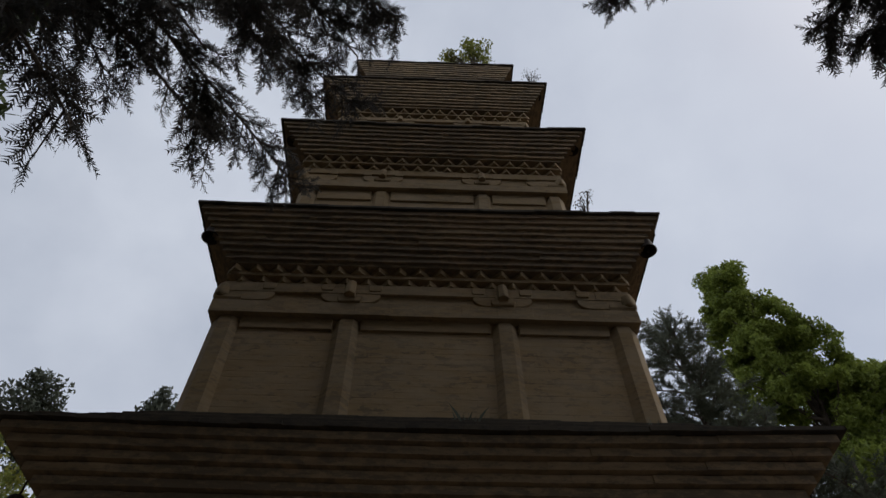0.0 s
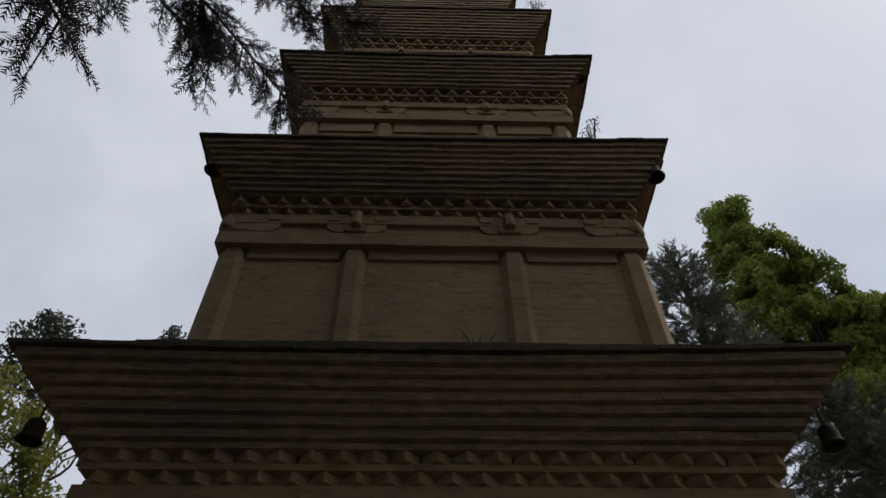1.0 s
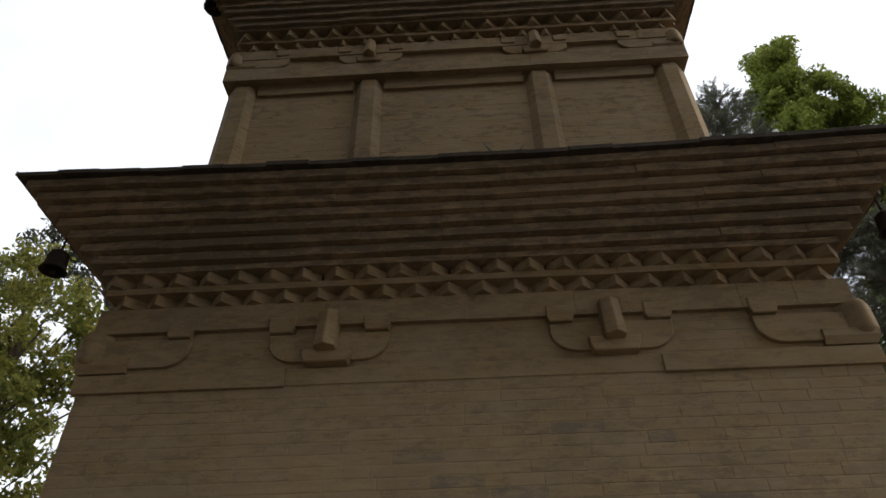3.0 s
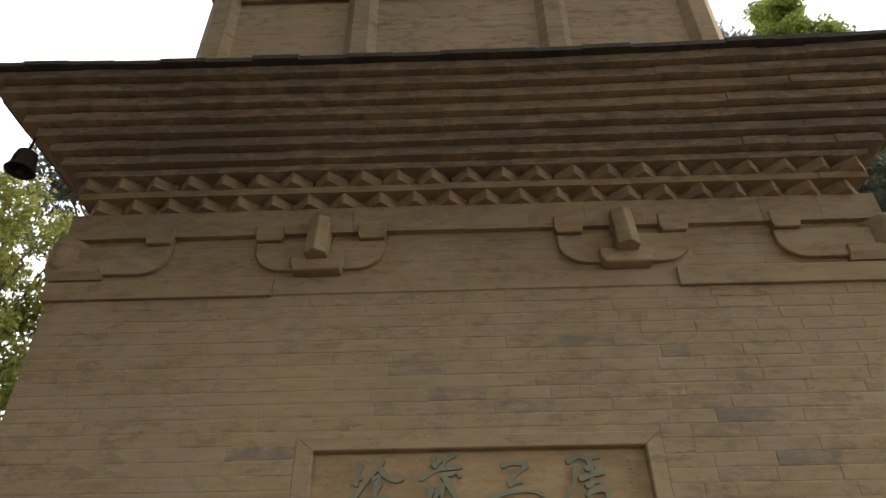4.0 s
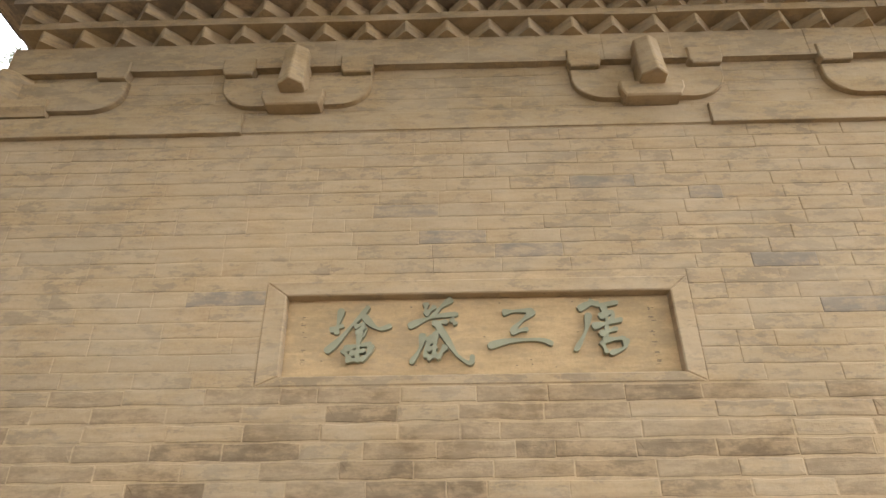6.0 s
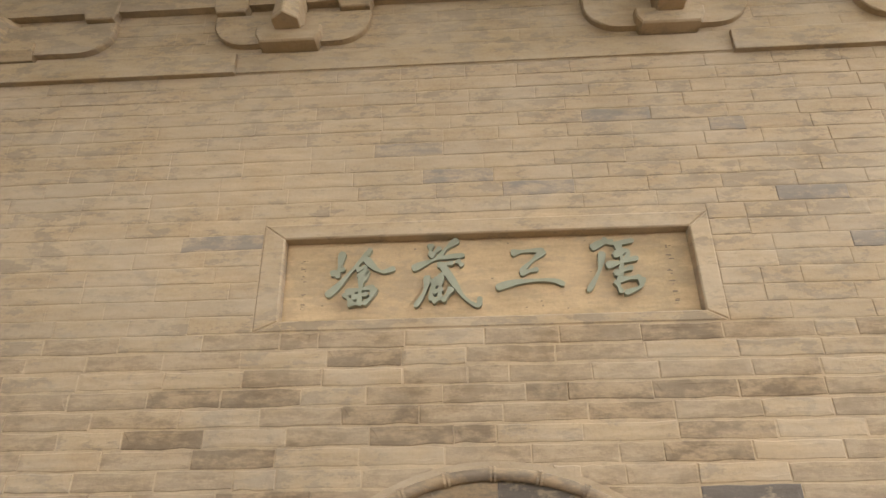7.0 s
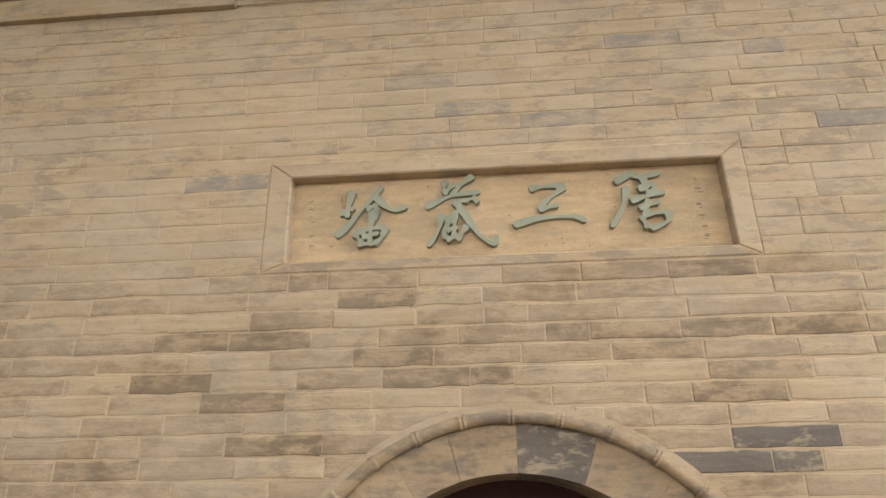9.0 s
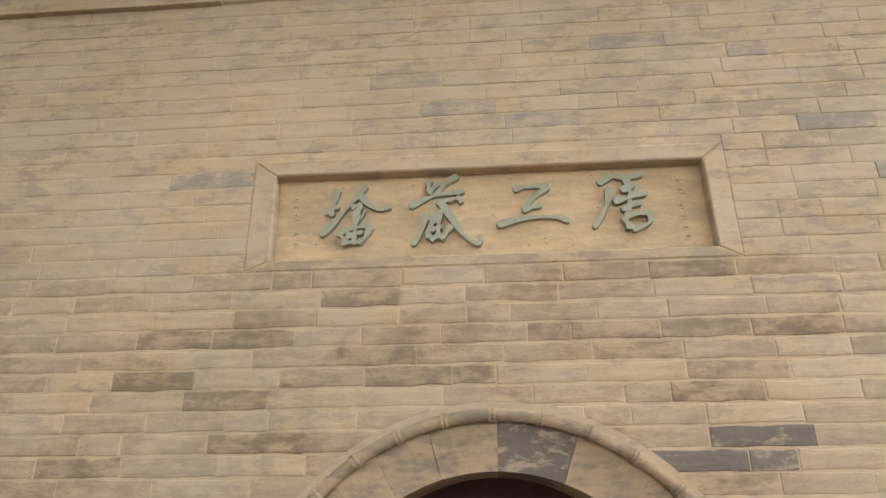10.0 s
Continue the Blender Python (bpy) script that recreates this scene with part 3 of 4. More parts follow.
for glyph, x0, z0, sx, sz in ((TA, -0.672, 2.868, 0.00081, 0.00092), (ZANG, -0.309, 2.892, 0.00083, 0.00093), (SAN, 0.041, 2.836, 0.00085, 0.00086), (TANG, 0.412, 2.87, 0.00084, 0.00093)):
    v, f = [], []
    for i, pts in enumerate(glyph):
        stroke(v, f, [(x0 + x * sx, z0 + 0.006 - z * sz) for x, z in pts], 0.0265, FACE + 0.058, FACE + 0.037 - 0.001 * i)
    me = data_mesh("character", v, f, PAINT)
    bmc = bmesh.new()
    bmc.from_mesh(me)
    part("character", bmc, PAINT, plaque, "raised brush-written character in faded green paint")
for x, zs in ((0.775, (2.84, 2.79, 2.72, 2.67, 2.62, 2.585)), (-0.775, (2.82, 2.775, 2.735, 2.66, 2.605))):
    for z in zs:
        bm = bmesh.new()
        for _ in range(3):
            cx, cz, lx, lz = x + rnd.uniform(-0.012, 0.012), z + rnd.uniform(-0.014, 0.014), rnd.uniform(0.002, 0.012), rnd.uniform(0.0015, 0.008)
            box(bm, cx - lx, cx + lx, FACE + 0.0535, FACE + 0.056, cz - lz * 0.4, cz + lz * 0.4)
        part("inscription_mark", bm, INK, plaque)
# chips and dark specks in the panel's surface
for _ in range(16):
    cx, cz = rnd.uniform(-0.7, 0.72), rnd.choice((2.56, 2.6, 2.65, 2.72, 2.8, 2.86)) + rnd.uniform(-0.02, 0.02)
    bm = bmesh.new()
    box(bm, cx - rnd.uniform(0.002, 0.007), cx + 0.004, FACE + 0.053, FACE + 0.056, cz - 0.002, cz + rnd.uniform(0.001, 0.004))
    part("surface_chip", bm, INK, plaque)

# arched niche: ring of voussoirs, roll moulding with ties, hood, dark door leaf
bm = bmesh.new()
box(bm, -0.75, 0.75, FACE + 0.42, FACE + 0.47, 0, ARCH_Z + 0.72)
arch = part("niche", bm, DOOR, pagoda, "arched niche with a dark red wooden back")


def ring_piece(r0, r1, t0, t1, y0, y1, n=4, bevel=0.0):
    bm = bmesh.new()
    ts = [t0 + (t1 - t0) * i / n for i in range(n + 1)]
    pts = [(-r1 * math.cos(t), ARCH_Z + r1 * math.sin(t)) for t in ts] + [(-r0 * math.cos(t), ARCH_Z + r0 * math.sin(t)) for t in reversed(ts)]
    extrude_outline(bm, pts, "y", y0, y1, bevel)
    return bm


cuts = [0.0, 0.2, 0.42, 0.63, 0.84, 1.04, 1.29, 1.588, 1.93, 2.26, 2.5, 2.72, 2.93, math.pi]
for i, (a, c) in enumerate(zip(cuts, cuts[1:])):
    part("voussoir", ring_piece(0.648, 0.812, a + 0.0004, c - 0.0004, FACE + 0.004 + rnd.uniform(0, 0.003), FACE + 0.42, 5, 0.0015), GREYBRICK if i in (7, 11) else RINGBRICK, arch,
         "blue-grey brick of the arch ring" if i in (7, 11) else "")
for x0, x1 in ((-0.812, -0.648), (0.648, 0.812)):
    bm = bmesh.new()
    box(bm, x0, x1, FACE + 0.006, FACE + 0.42, 0, ARCH_Z - 0.003, 0.004)
    part("jamb", bm, CARVED, arch)
# roll moulding
n, m = 64, 10
v, f = [], []
for i in range(n + 1):
    t = math.pi * i / n
    for k in range(m):
        a = 2 * math.pi * k / m
        r = 0.831 + 0.022 * math.cos(a)
        v.append((-r * math.cos(t), FACE - 0.012 + 0.024 * math.sin(a), ARCH_Z + r * math.sin(t)))
for i in range(n):
    for k in range(m):
        f.append((i * m + k, i * m + (k + 1) % m, (i + 1) * m + (k + 1) % m, (i + 1) * m + k))
me = data_mesh("roll_moulding", v, f, RINGBRICK)
me.polygons.foreach_set("use_smooth", [True] * len(me.polygons))
part("roll_moulding", me, RINGBRICK, arch, "rounded brick moulding tied like bamboo")
for i in range(15):
    t = 1.568 + (i - 7) * 0.2
    for dt in (-0.009, 0.009):
        q = t + dt
        bm = bmesh.new()
        bmesh.ops.create_cone(bm, cap_ends=True, segments=12, radius1=0.0285, radius2=0.0245, depth=0.009)
        d = Vector((math.sin(q), 0, math.cos(q)))
        rot = d.to_track_quat("Z", "Y").to_matrix().to_4x4()
        bmesh.ops.transform(bm, matrix=Matrix.Translation((-0.831 * math.cos(q), FACE - 0.013, ARCH_Z + 0.831 * math.sin(q))) @ rot, verts=bm.verts)
        part("moulding_tie", bm, RINGBRICK, arch)
part("hood", ring_piece(0.85, 0.876, 0, math.pi, FACE - 0.014, FACE + 0.02, 48, 0.004), BRICK, arch)


# upper storeys
def upper_storey(wall, z0, z_beam0, z_beam1, z_band1, z_foot, z_purlin, z_tooth, cols, col_r, s, forward=0.0, aside=0.0):
    """forward, aside: how far the storey stands off the axis, towards the yard and along the front."""
    step = Matrix.Translation((aside, -forward, 0))
    bm = bmesh.new()
    box(bm, -wall + 0.006, wall - 0.006, -wall + 0.006, wall - 0.006, z0, z_tooth)
    body = part("storey_wall", bm, MORTAR, pagoda, "smooth tan brick storey with half-engaged columns", step)
    bricks = joined_bricks("bricks", brick_row_plan(wall, z0, z_beam0), -wall, 0.0005, 0.0004, PLAIN, 0.0004)
    for k in range(4):
        tagged(part("bricks", bricks, CARVED, body, m=TURNS[k]), kind="stuff")
    me = column_mesh(col_r, z0, z_beam1)
    edge = wall - 0.1
    for k in range(4):
        for x in (-cols, cols, -edge):
            part("column", me, CARVED, pagoda, "eight-sided tan brick half column", step @ TURNS[k] @ Matrix.Translation((x, -edge, 0)))
        for a, c in ((-edge + col_r, -cols - col_r), (-cols + col_r, cols - col_r), (cols + col_r, edge - col_r)):
            bm = bmesh.new()
            box(bm, a - 0.01, c + 0.01, -wall - 0.03, -wall + 0.02, z_beam0, z_beam1, 0.005)
            part("tie_beam", bm, CARVED, body, m=TURNS[k])
    band_course(body, wall + 0.1, z_beam1, z_band1)
    part("frieze", slab(wall + 0.05, z_band1, z_purlin, 0.002), CARVED, body)
    part("purlin", slab(wall + 0.09, z_purlin, z_tooth, 0.003, 0.36, wall + 0.065), CARVED, body)
    meshes = bracket_meshes(s)
    for k in range(4):
        corner_bracket(pagoda, wall + 0.055, s, z_foot, 0.72 * s, step @ TURNS[k], meshes)
        for x in (-cols, cols):
            bracket(pagoda, meshes, s, step @ TURNS[k] @ Matrix.Translation((x, -wall - 0.055, z_foot)))


upper_storey(2.22, 5.9, 7.16, 7.315, 7.5, 7.51, 7.67, 7.82, 0.845, 0.165, 0.82, 0.065, -0.03)
eave(7.82, 2.345, 8.8, 2.81, 9.45, 2.12, True, 2.24, (0.01, 0.07))
upper_storey(1.93, 9.4, 10.22, 10.46, 10.62, 10.63, 10.84, 10.98, 0.755, 0.155, 0.74, 0.04)
eave(10.98, 2.05, 11.8, 2.47, 12.35, 1.82, True, 1.96, (0.06, 0.06))
upper_storey(1.67, 12.3, 12.95, 13.08, 13.2, 13.2, 13.34, 13.45, 0.63, 0.14, 0.66, 0.02)
eave(13.45, 1.76, 14.4, 2.2, 14.85, 1.55, False, 1.74)
upper_storey(1.42, 14.8, 15.2, 15.32, 15.42, 15.42, 15.55, 15.65, 0.54, 0.12, 0.55)
eave(15.65, 1.47, 16.45, 1.77, 17.2, 0.5, False, 1.46)

# hanging bells under the eaves' corners
def bell(x, y, z, s, side):
    """An open-mouthed iron bell on a hook, its crown at z."""
    root = new("wind_bell")
    root.matrix_world = pose(x, y, z)
    tagged(root, "black iron wind bell hanging from an eave corner", "bell", "bells under the eaves")
    bm = bmesh.new()
    prof = [(0.0, 0.0), (0.05, -0.005), (0.078, -0.03), (0.088, -0.08), (0.092, -0.15), (0.102, -0.19), (0.118, -0.215), (0.106, -0.215), (0.085, -0.17), (0.078, -0.06), (0.0, -0.03)]
    rings = [[bm.verts.new((r * s * math.cos(2 * math.pi * k / 16), r * s * math.sin(2 * math.pi * k / 16), h * s)) for k in range(16)] for r, h in prof]
    for a, c in zip(rings, rings[1:]):
        for k in range(16):
            bm.faces.new((a[k], a[(k + 1) % 16], c[(k + 1) % 16], c[k]))
    bmesh.ops.remove_doubles(bm, verts=bm.verts, dist=0.0005)
    part("bell_body", bm, IRON, root, smooth=True)
    v, f = [], []
    tube(v, f, [(0, 0, -0.01 * s), (0, 0, 0.05), (side * 0.01, 0.01, 0.16), (-side * 0.02, 0.03, 0.3)], 0.009, 0.008)
    part("hook", data_mesh("hook", v, f, IRON), IRON, root)
    v, f = [], []
    tube(v, f, [(0, 0, -0.03 * s), (0, 0, -0.18 * s), (0, 0, -0.23 * s)], 0.008, 0.02)
    part("clapper", data_mesh("clapper", v, f, IRON), IRON, root)


def eave_timber(x, y, z, side):
    v, f = [], []
    tube(v, f, [(-side * 0.25, 0.25, 0.06), (side * 0.06, -0.06, 0.0)], 0.05, 0.045, 8)
    part("corner_timber", data_mesh("corner_timber", v, f, WOOD), WOOD, pagoda, "short rounded timber end at an eave corner", Matrix.Translation((x, y - AXIS_Y, z)))


for x, y, z, s in ((2.88, -0.27, 4.83, 0.8), (2.585, -0.015, 8.54, 0.9), (2.24, 0.33, 11.66, 0.85), (1.99, 0.58, 14.28, 0.8)):
    for d in (-1, 1):
        bell(d * x, y, z, s, d)
        eave_timber(d * (x - 0.02), y + 0.04, z + 0.2, d)


# ---- trees ----
def sprays(P, D, N, L, pairs, leaf, width):
    """Feathery twigs: along each twig from P in direction D, pairs of narrow leaflets in the plane across N."""
    S = np.cross(D, N)
    S /= np.linalg.norm(S, axis=1, keepdims=True) + 1e-9
    tris = []
    for k in range(pairs):
        s = (k + 0.3) / pairs
        base = P + D * (L * s)[:, None]
        size = (leaf * (1.15 - 0.75 * s) * L)[:, None]
        for sign in (-1, 1):
            aim = D * 0.75 + S * sign * 0.7 + npr.normal(0, 0.16, D.shape)
            tip = base + aim * size
            w = D * (width * L)[:, None]
            tris.append(np.stack([base - w, base + w, tip], 1))
    end = P + D * L[:, None]
    w = S * (width * L)[:, None]
    tris.append(np.stack([P - w * 0.6, P + w * 0.6, end], 1))
    return np.concatenate(tris).reshape(-1, 3)


def curve(a, c, sag, steps=9):
    a, c = Vector(a), Vector(c)
    return [a.lerp(c, i / (steps - 1)) + Vector((0, 0, sag * math.sin(math.pi * i / (steps - 1)))) for i in range(steps)]


def limb_sprays(limbs, per_metre, side_len, twig_len, droop, wood_v, wood_f, pairs=7, leaf=0.34, width=0.035, start=0.25):
    P, D, N, L = [], [], [], []
    for pts in limbs:
        pts = [Vector(p) for p in pts]
        length = sum((b_ - a).length for a, b_ in zip(pts, pts[1:]))
        for i in range(int(length * per_metre)):
            s = start + (1 - start) * rnd.random()
            q = s * (len(pts) - 1)
            k = min(int(q), len(pts) - 2)
            p = pts[k].lerp(pts[k + 1], q - k)
            ahead = (pts[k + 1] - pts[k]).normalized()
            out = Vector((rnd.gauss(0, 1), rnd.gauss(0, 1), rnd.gauss(0, 0.5)))
            out = (out - ahead * out.dot(ahead)).normalized()
            aim = (ahead * 0.7 + out * rnd.uniform(0.5, 1.0) + Vector((0, 0, -droop * rnd.uniform(0.3, 1.0)))).normalized()
            bl = side_len * rnd.uniform(0.45, 1.1) * (1.15 - 0.5 * s)
            tip = p + aim * bl + Vector((0, 0, -droop * bl * 0.3))
            tube(wood_v, wood_f, [p, p.lerp(tip, 0.5) + Vector((0, 0, 0.04 * bl)), tip], 0.008, 0.002, 4)
            flat = aim.cross(Vector((rnd.gauss(0, 0.6), rnd.gauss(0, 0.6), 1))).normalized()
            for j in range(max(4, int(bl / twig_len * 4.2))):
                u = 0.15 + 0.85 * (j + rnd.random()) / max(4, int(bl / twig_len * 4.2))
                sgn = 1 if j % 2 else -1
                d = (aim * 0.8 + flat * sgn * rnd.uniform(0.3, 0.9) + Vector((rnd.gauss(0, 0.2), rnd.gauss(0, 0.2), -droop * rnd.uniform(0.1, 0.7)))).normalized()
                P.append(p.lerp(tip, u))
                D.append(d)
                N.append((aim.cross(flat) + Vector((rnd.gauss(0, 0.4), rnd.gauss(0, 0.4), rnd.gauss(0, 0.4)))).normalized())
                L.append(twig_len * rnd.uniform(0.6, 1.25))
    P, D, N, L = np.array(P), np.array(D), np.array(N), np.array(L)
    return sprays(P, D, N, L, pairs, leaf, width)


def tri_mesh(name, verts, mat, corners=3):
    n = len(verts) // corners
    me = bpy.data.meshes.new(name)
    me.from_pydata(verts.tolist(), [], np.arange(n * corners).reshape(n, corners).tolist())
    me.materials.append(mat)
    return me


def conifer(label, trunk, limbs, mat, per_metre, side_len, twig_len, droop, trunk_r=0.2, limb_r=0.05, **kw):
    """A conifer: trunk along points, limbs along point lists, feathery sprays on them."""
    root = new("conifer_tree")
    root.matrix_world = pose(trunk[0][0], trunk[0][1], 0)
    tagged(root, label, "tree")
    base = Matrix.Translation((-trunk[0][0], -trunk[0][1], 0))
    v, f = [], []
    tube(v, f, trunk, trunk_r, trunk_r * 0.15, 10)
    part("trunk", data_mesh("trunk", v, f, BARK), BARK, root, m=base)
    tri = []
    for pts in limbs:
        v, f = [], []
        tube(v, f, pts, limb_r, 0.008, 6)
        tri.append(limb_sprays([pts], per_metre, side_len, twig_len, droop, v, f, **kw))
        part("limb", data_mesh("limb", v, f, BARK), BARK, root, m=base)
    tagged(part("crown", tri_mesh("crown", np.concatenate(tri), mat), mat, root, m=base), kind="stuff")
    return root


def wild_limbs(x, y, z0, z1, n, reach, lift, keep=None):
    out = []
    for i in range(n):
        s = i / max(1, n - 1)
        a = i * 2.399 + rnd.uniform(-0.3, 0.3)
        r = reach(s) * rnd.uniform(0.75, 1.1)
        z = z0 + (z1 - z0) * s
        end = (x + r * math.cos(a), y + r * math.sin(a), z + lift * r + rnd.uniform(-0.2, 0.2))
        if keep is None or keep(end):
            out.append(curve((x, y, z), end, 0.06 * r))
    return out


def leaves(clumps, per_clump, size):
    """Small four-cornered leaves round clump centres (x, y, z, radius)."""
    C = np.repeat(np.array([c[:3] for c in clumps]), per_clump, 0)
    R = np.repeat(np.array([c[3] for c in clumps]), per_clump)
    d = npr.normal(0, 1, C.shape)
    d /= np.linalg.norm(d, axis=1, keepdims=True)
    c = C + d * (R * npr.random(len(R)) ** 0.5)[:, None] * np.array((1, 1, 0.8))
    a = npr.normal(0, 1, C.shape) + np.array((0, 0, -0.5))
    a /= np.linalg.norm(a, axis=1, keepdims=True)
    b_ = np.cross(a, npr.normal(0, 1, C.shape))
    b_ /= np.linalg.norm(b_, axis=1, keepdims=True)
    s = (size * npr.uniform(0.6, 1.3, len(R)))[:, None]
    return np.stack([c - a * s, c + b_ * s * 0.42, c + a * s, c - b_ * s * 0.42], 1).reshape(-1, 3)


def broadleaf(label, x, y, trunk_top, clumps, per_clump, size, mat, trunk_r=0.18):
    root = new("broadleaf_tree")
    root.matrix_world = pose(x, y, 0)
    tagged(root, label, "tree")
    base = Matrix.Translation((-x, -y, 0))
    v, f = [], []
    tube(v, f, [(x, y, 0), (x + 0.1, y, trunk_top * 0.4), (x - 0.1, y + 0.1, trunk_top * 0.75), (x, y, trunk_top)], trunk_r, trunk_r * 0.25, 10)
    part("trunk", data_mesh("trunk", v, f, BARK), BARK, root, m=base)
    for cx, cy, cz, r in clumps[::5]:
        v, f = [], []
        k = max(0.35, min(0.9, (cz - 1.2 - r) / trunk_top))
        tube(v, f, [p + Vector((rnd.gauss(0, 0.06), rnd.gauss(0, 0.06), rnd.gauss(0, 0.08))) if 0 < i < 7 else p for i, p in enumerate(curve((x, y, trunk_top * k), (cx, cy, cz), 0.1, 8))], trunk_r * 0.2, 0.008, 5)
        part("limb", data_mesh("limb", v, f, BARK), BARK, root, m=base)
    tagged(part("crown", tri_mesh("crown", leaves(clumps, per_clump, size), mat, 4), mat, root, m=base), kind="stuff")
    return root


def scatter(boxes, count, r0, r1):
    """Clump centres inside leaning ellipsoids (x, y, z, rx, ry, rz)."""
    out = []
    for x, y, z, rx, ry, rz in boxes:
        for _ in range(count):
            d = Vector((rnd.gauss(0, 1), rnd.gauss(0, 1), rnd.gauss(0, 1))).normalized() * rnd.random() ** 0.4
            out.append((x + d.x * rx, y + d.y * ry, z + d.z * rz, rnd.uniform(r0, r1)))
    return out


# the tree whose boughs hang over the yard
left_root = (-4.6, -5.6, 7.2)
ends = [(-1.6, -2.35, 6.35), (-1.8, -3.05, 5.12), (-2.15, -3.35, 5.75), (-1.3, -1.35, 7.4), (-0.8, -2.0, 7.8), (-0.35, -2.6, 8.3), (-1.1, -2.9, 7.0),
        (-1.6, -2.9, 6.6), (-2.4, -2.7, 6.7), (-1.9, -2.0, 7.5), (-0.95, -2.6, 8.2), (-2.05, -3.35, 5.9), (-1.6, -3.3, 6.2), (-2.5, -3.0, 6.3),
        (-1.8, -3.2, 6.9), (-1.25, -3.15, 6.7), (-2.3, -3.3, 6.6), (-1.15, -2.0, 7.9), (-0.75, -2.3, 8.2), (-0.5, -2.5, 8.5), (-1.3, -2.5, 7.3)]
limbs = [curve((left_root[0], left_root[1], 6.6 + 0.14 * i), e, 0.5) for i, e in enumerate(ends)]
behind = wild_limbs(-4.6, -5.6, 4.6, 11.0, 26, lambda s: 3.4 - 2.2 * s, -0.12, lambda e: e[1] < -5.2 or e[0] < -5.0)
conifer("dark drooping conifer with feathery boughs over the yard", [(-4.6, -5.6, 0), (-4.5, -5.6, 4), (-4.65, -5.55, 8), (-4.6, -5.6, 12)], limbs + behind, NEEDLE, 17, 0.48, 0.14, 0.5, 0.26, 0.035, leaf=0.42, width=0.05, start=0.42)
ends = [(1.45, -3.0, 8.25), (1.85, -3.15, 8.2), (3.15, -2.95, 7.5), (3.45, -2.8, 7.35), (3.3, -3.2, 7.7)]
limbs = [curve((5.4, -5.2, 7.8 + 0.3 * i), e, 0.4) for i, e in enumerate(ends)]
behind = wild_limbs(5.4, -5.2, 4.6, 11.0, 26, lambda s: 3.2 - 2.0 * s, -0.12, lambda e: e[1] < -5.0 or e[0] > 5.8)
conifer("dark conifer with bough tips reaching over the yard", [(5.4, -5.2, 0), (5.3, -5.2, 4), (5.45, -5.15, 8), (5.4, -5.2, 12)], limbs + behind, NEEDLE, 32, 0.42, 0.14, 0.45, 0.26, 0.04, leaf=0.42, width=0.06, start=0.5)

# unseen trees added behind and beside the visitor to block skylight from the wall
for x, y, h, r in ((-6.8, -8.8, 16.0, 3.2), (-2.3, -8.9, 16.6, 3.2), (2.3, -8.9, 16.2, 3.2), (7.0, -9.4, 15.0, 3.0), (-10.0, -4.5, 15.5, 3.4), (-8.5, -7.5, 15.0, 3.2), (-6.8, -3.4, 13.0, 2.3), (-9.6, -1.0, 14.5, 2.8)):
    crown = scatter([(x, y, h - 2.6, r * 0.8, r * 0.8, 2.6), (x, y, h - 7.0, r, r, 3.6)], 65, 0.7, 1.1)
    broadleaf("unseen dark leafy tree added to shade the pagoda's front", x, y, h - 1.5, crown, 220, 0.2, LEAF_DARK, 0.3)

# trees beyond the pagoda
limbs = wild_limbs(5.9, 6.2, 7.5, 13.6, 46, lambda s: 1.75 - 1.35 * s, 0.55)
conifer("grey-green conifer with upswept twigs beside the pagoda", [(5.9, 6.2, 0), (5.95, 6.2, 7), (5.9, 6.25, 14.2)], limbs, NEEDLE_GREY, 22, 0.6, 0.18, 0.0, 0.2, 0.03, start=0.15, width=0.06, leaf=0.42)
limbs = wild_limbs(7.1, 4.4, 2.0, 8.2, 60, lambda s: 2.6 - 1.5 * s, 0.3)
conifer("dark conifer standing low beside the pagoda", [(7.1, 4.4, 0), (7.05, 4.4, 4), (7.1, 4.45, 8.7)], limbs, NEEDLE_GREY, 20, 0.6, 0.18, 0.1, 0.2, 0.03, start=0.15, width=0.06, leaf=0.42)
crown = scatter([(11.8, 12, 21.6, 0.8, 1.4, 1.8), (11.6, 12, 19.7, 0.9, 1.3, 1.9), (12.8, 12, 19.8, 1.1, 1.5, 1.8), (11.9, 12, 17.7, 1.2, 1.5, 2.0), (13.8, 12.2, 18.3, 1.2, 1.5, 1.7), (15.2, 12.4, 16.7, 1.3, 1.6, 1.6),
                 (13.5, 12.2, 15.9, 1.9, 1.7, 2.0), (16.2, 12.5, 15.3, 1.4, 1.7, 1.6), (17.5, 12.7, 13.9, 1.6, 1.8, 1.7), (15.2, 12.3, 13.9, 2.0, 1.8, 2.0), (13.0, 12, 13.3, 1.9, 1.7, 2.0), (19.0, 13.0, 12.3, 1.8, 1.8, 1.8), (16.6, 12.6, 15.0, 1.2, 1.5, 1.3), (18.0, 12.9, 13.5, 1.2, 1.5, 1.2), (14.6, 12.2, 16.9, 1.0, 1.4, 1.2)], 56, 0.26, 0.48)
broadleaf("tall tree thickly overgrown with fresh green leaves", 13.4, 12.4, 19.5, crown, 230, 0.085, LEAF_BRIGHT, 0.35)
crown = scatter([(-8.0, 5.8, 8.6, 1.3, 1.3, 1.2), (-8.6, 6.0, 7.2, 1.6, 1.4, 1.4), (-7.0, 5.8, 6.9, 1.1, 1.2, 1.5), (-7.3, 5.8, 5.0, 1.4, 1.3, 1.2), (-6.4, 5.9, 4.2, 1.0, 1.2, 1.2), (-8.8, 6.0, 4.6, 1.2, 1.3, 1.4)], 38, 0.22, 0.42)
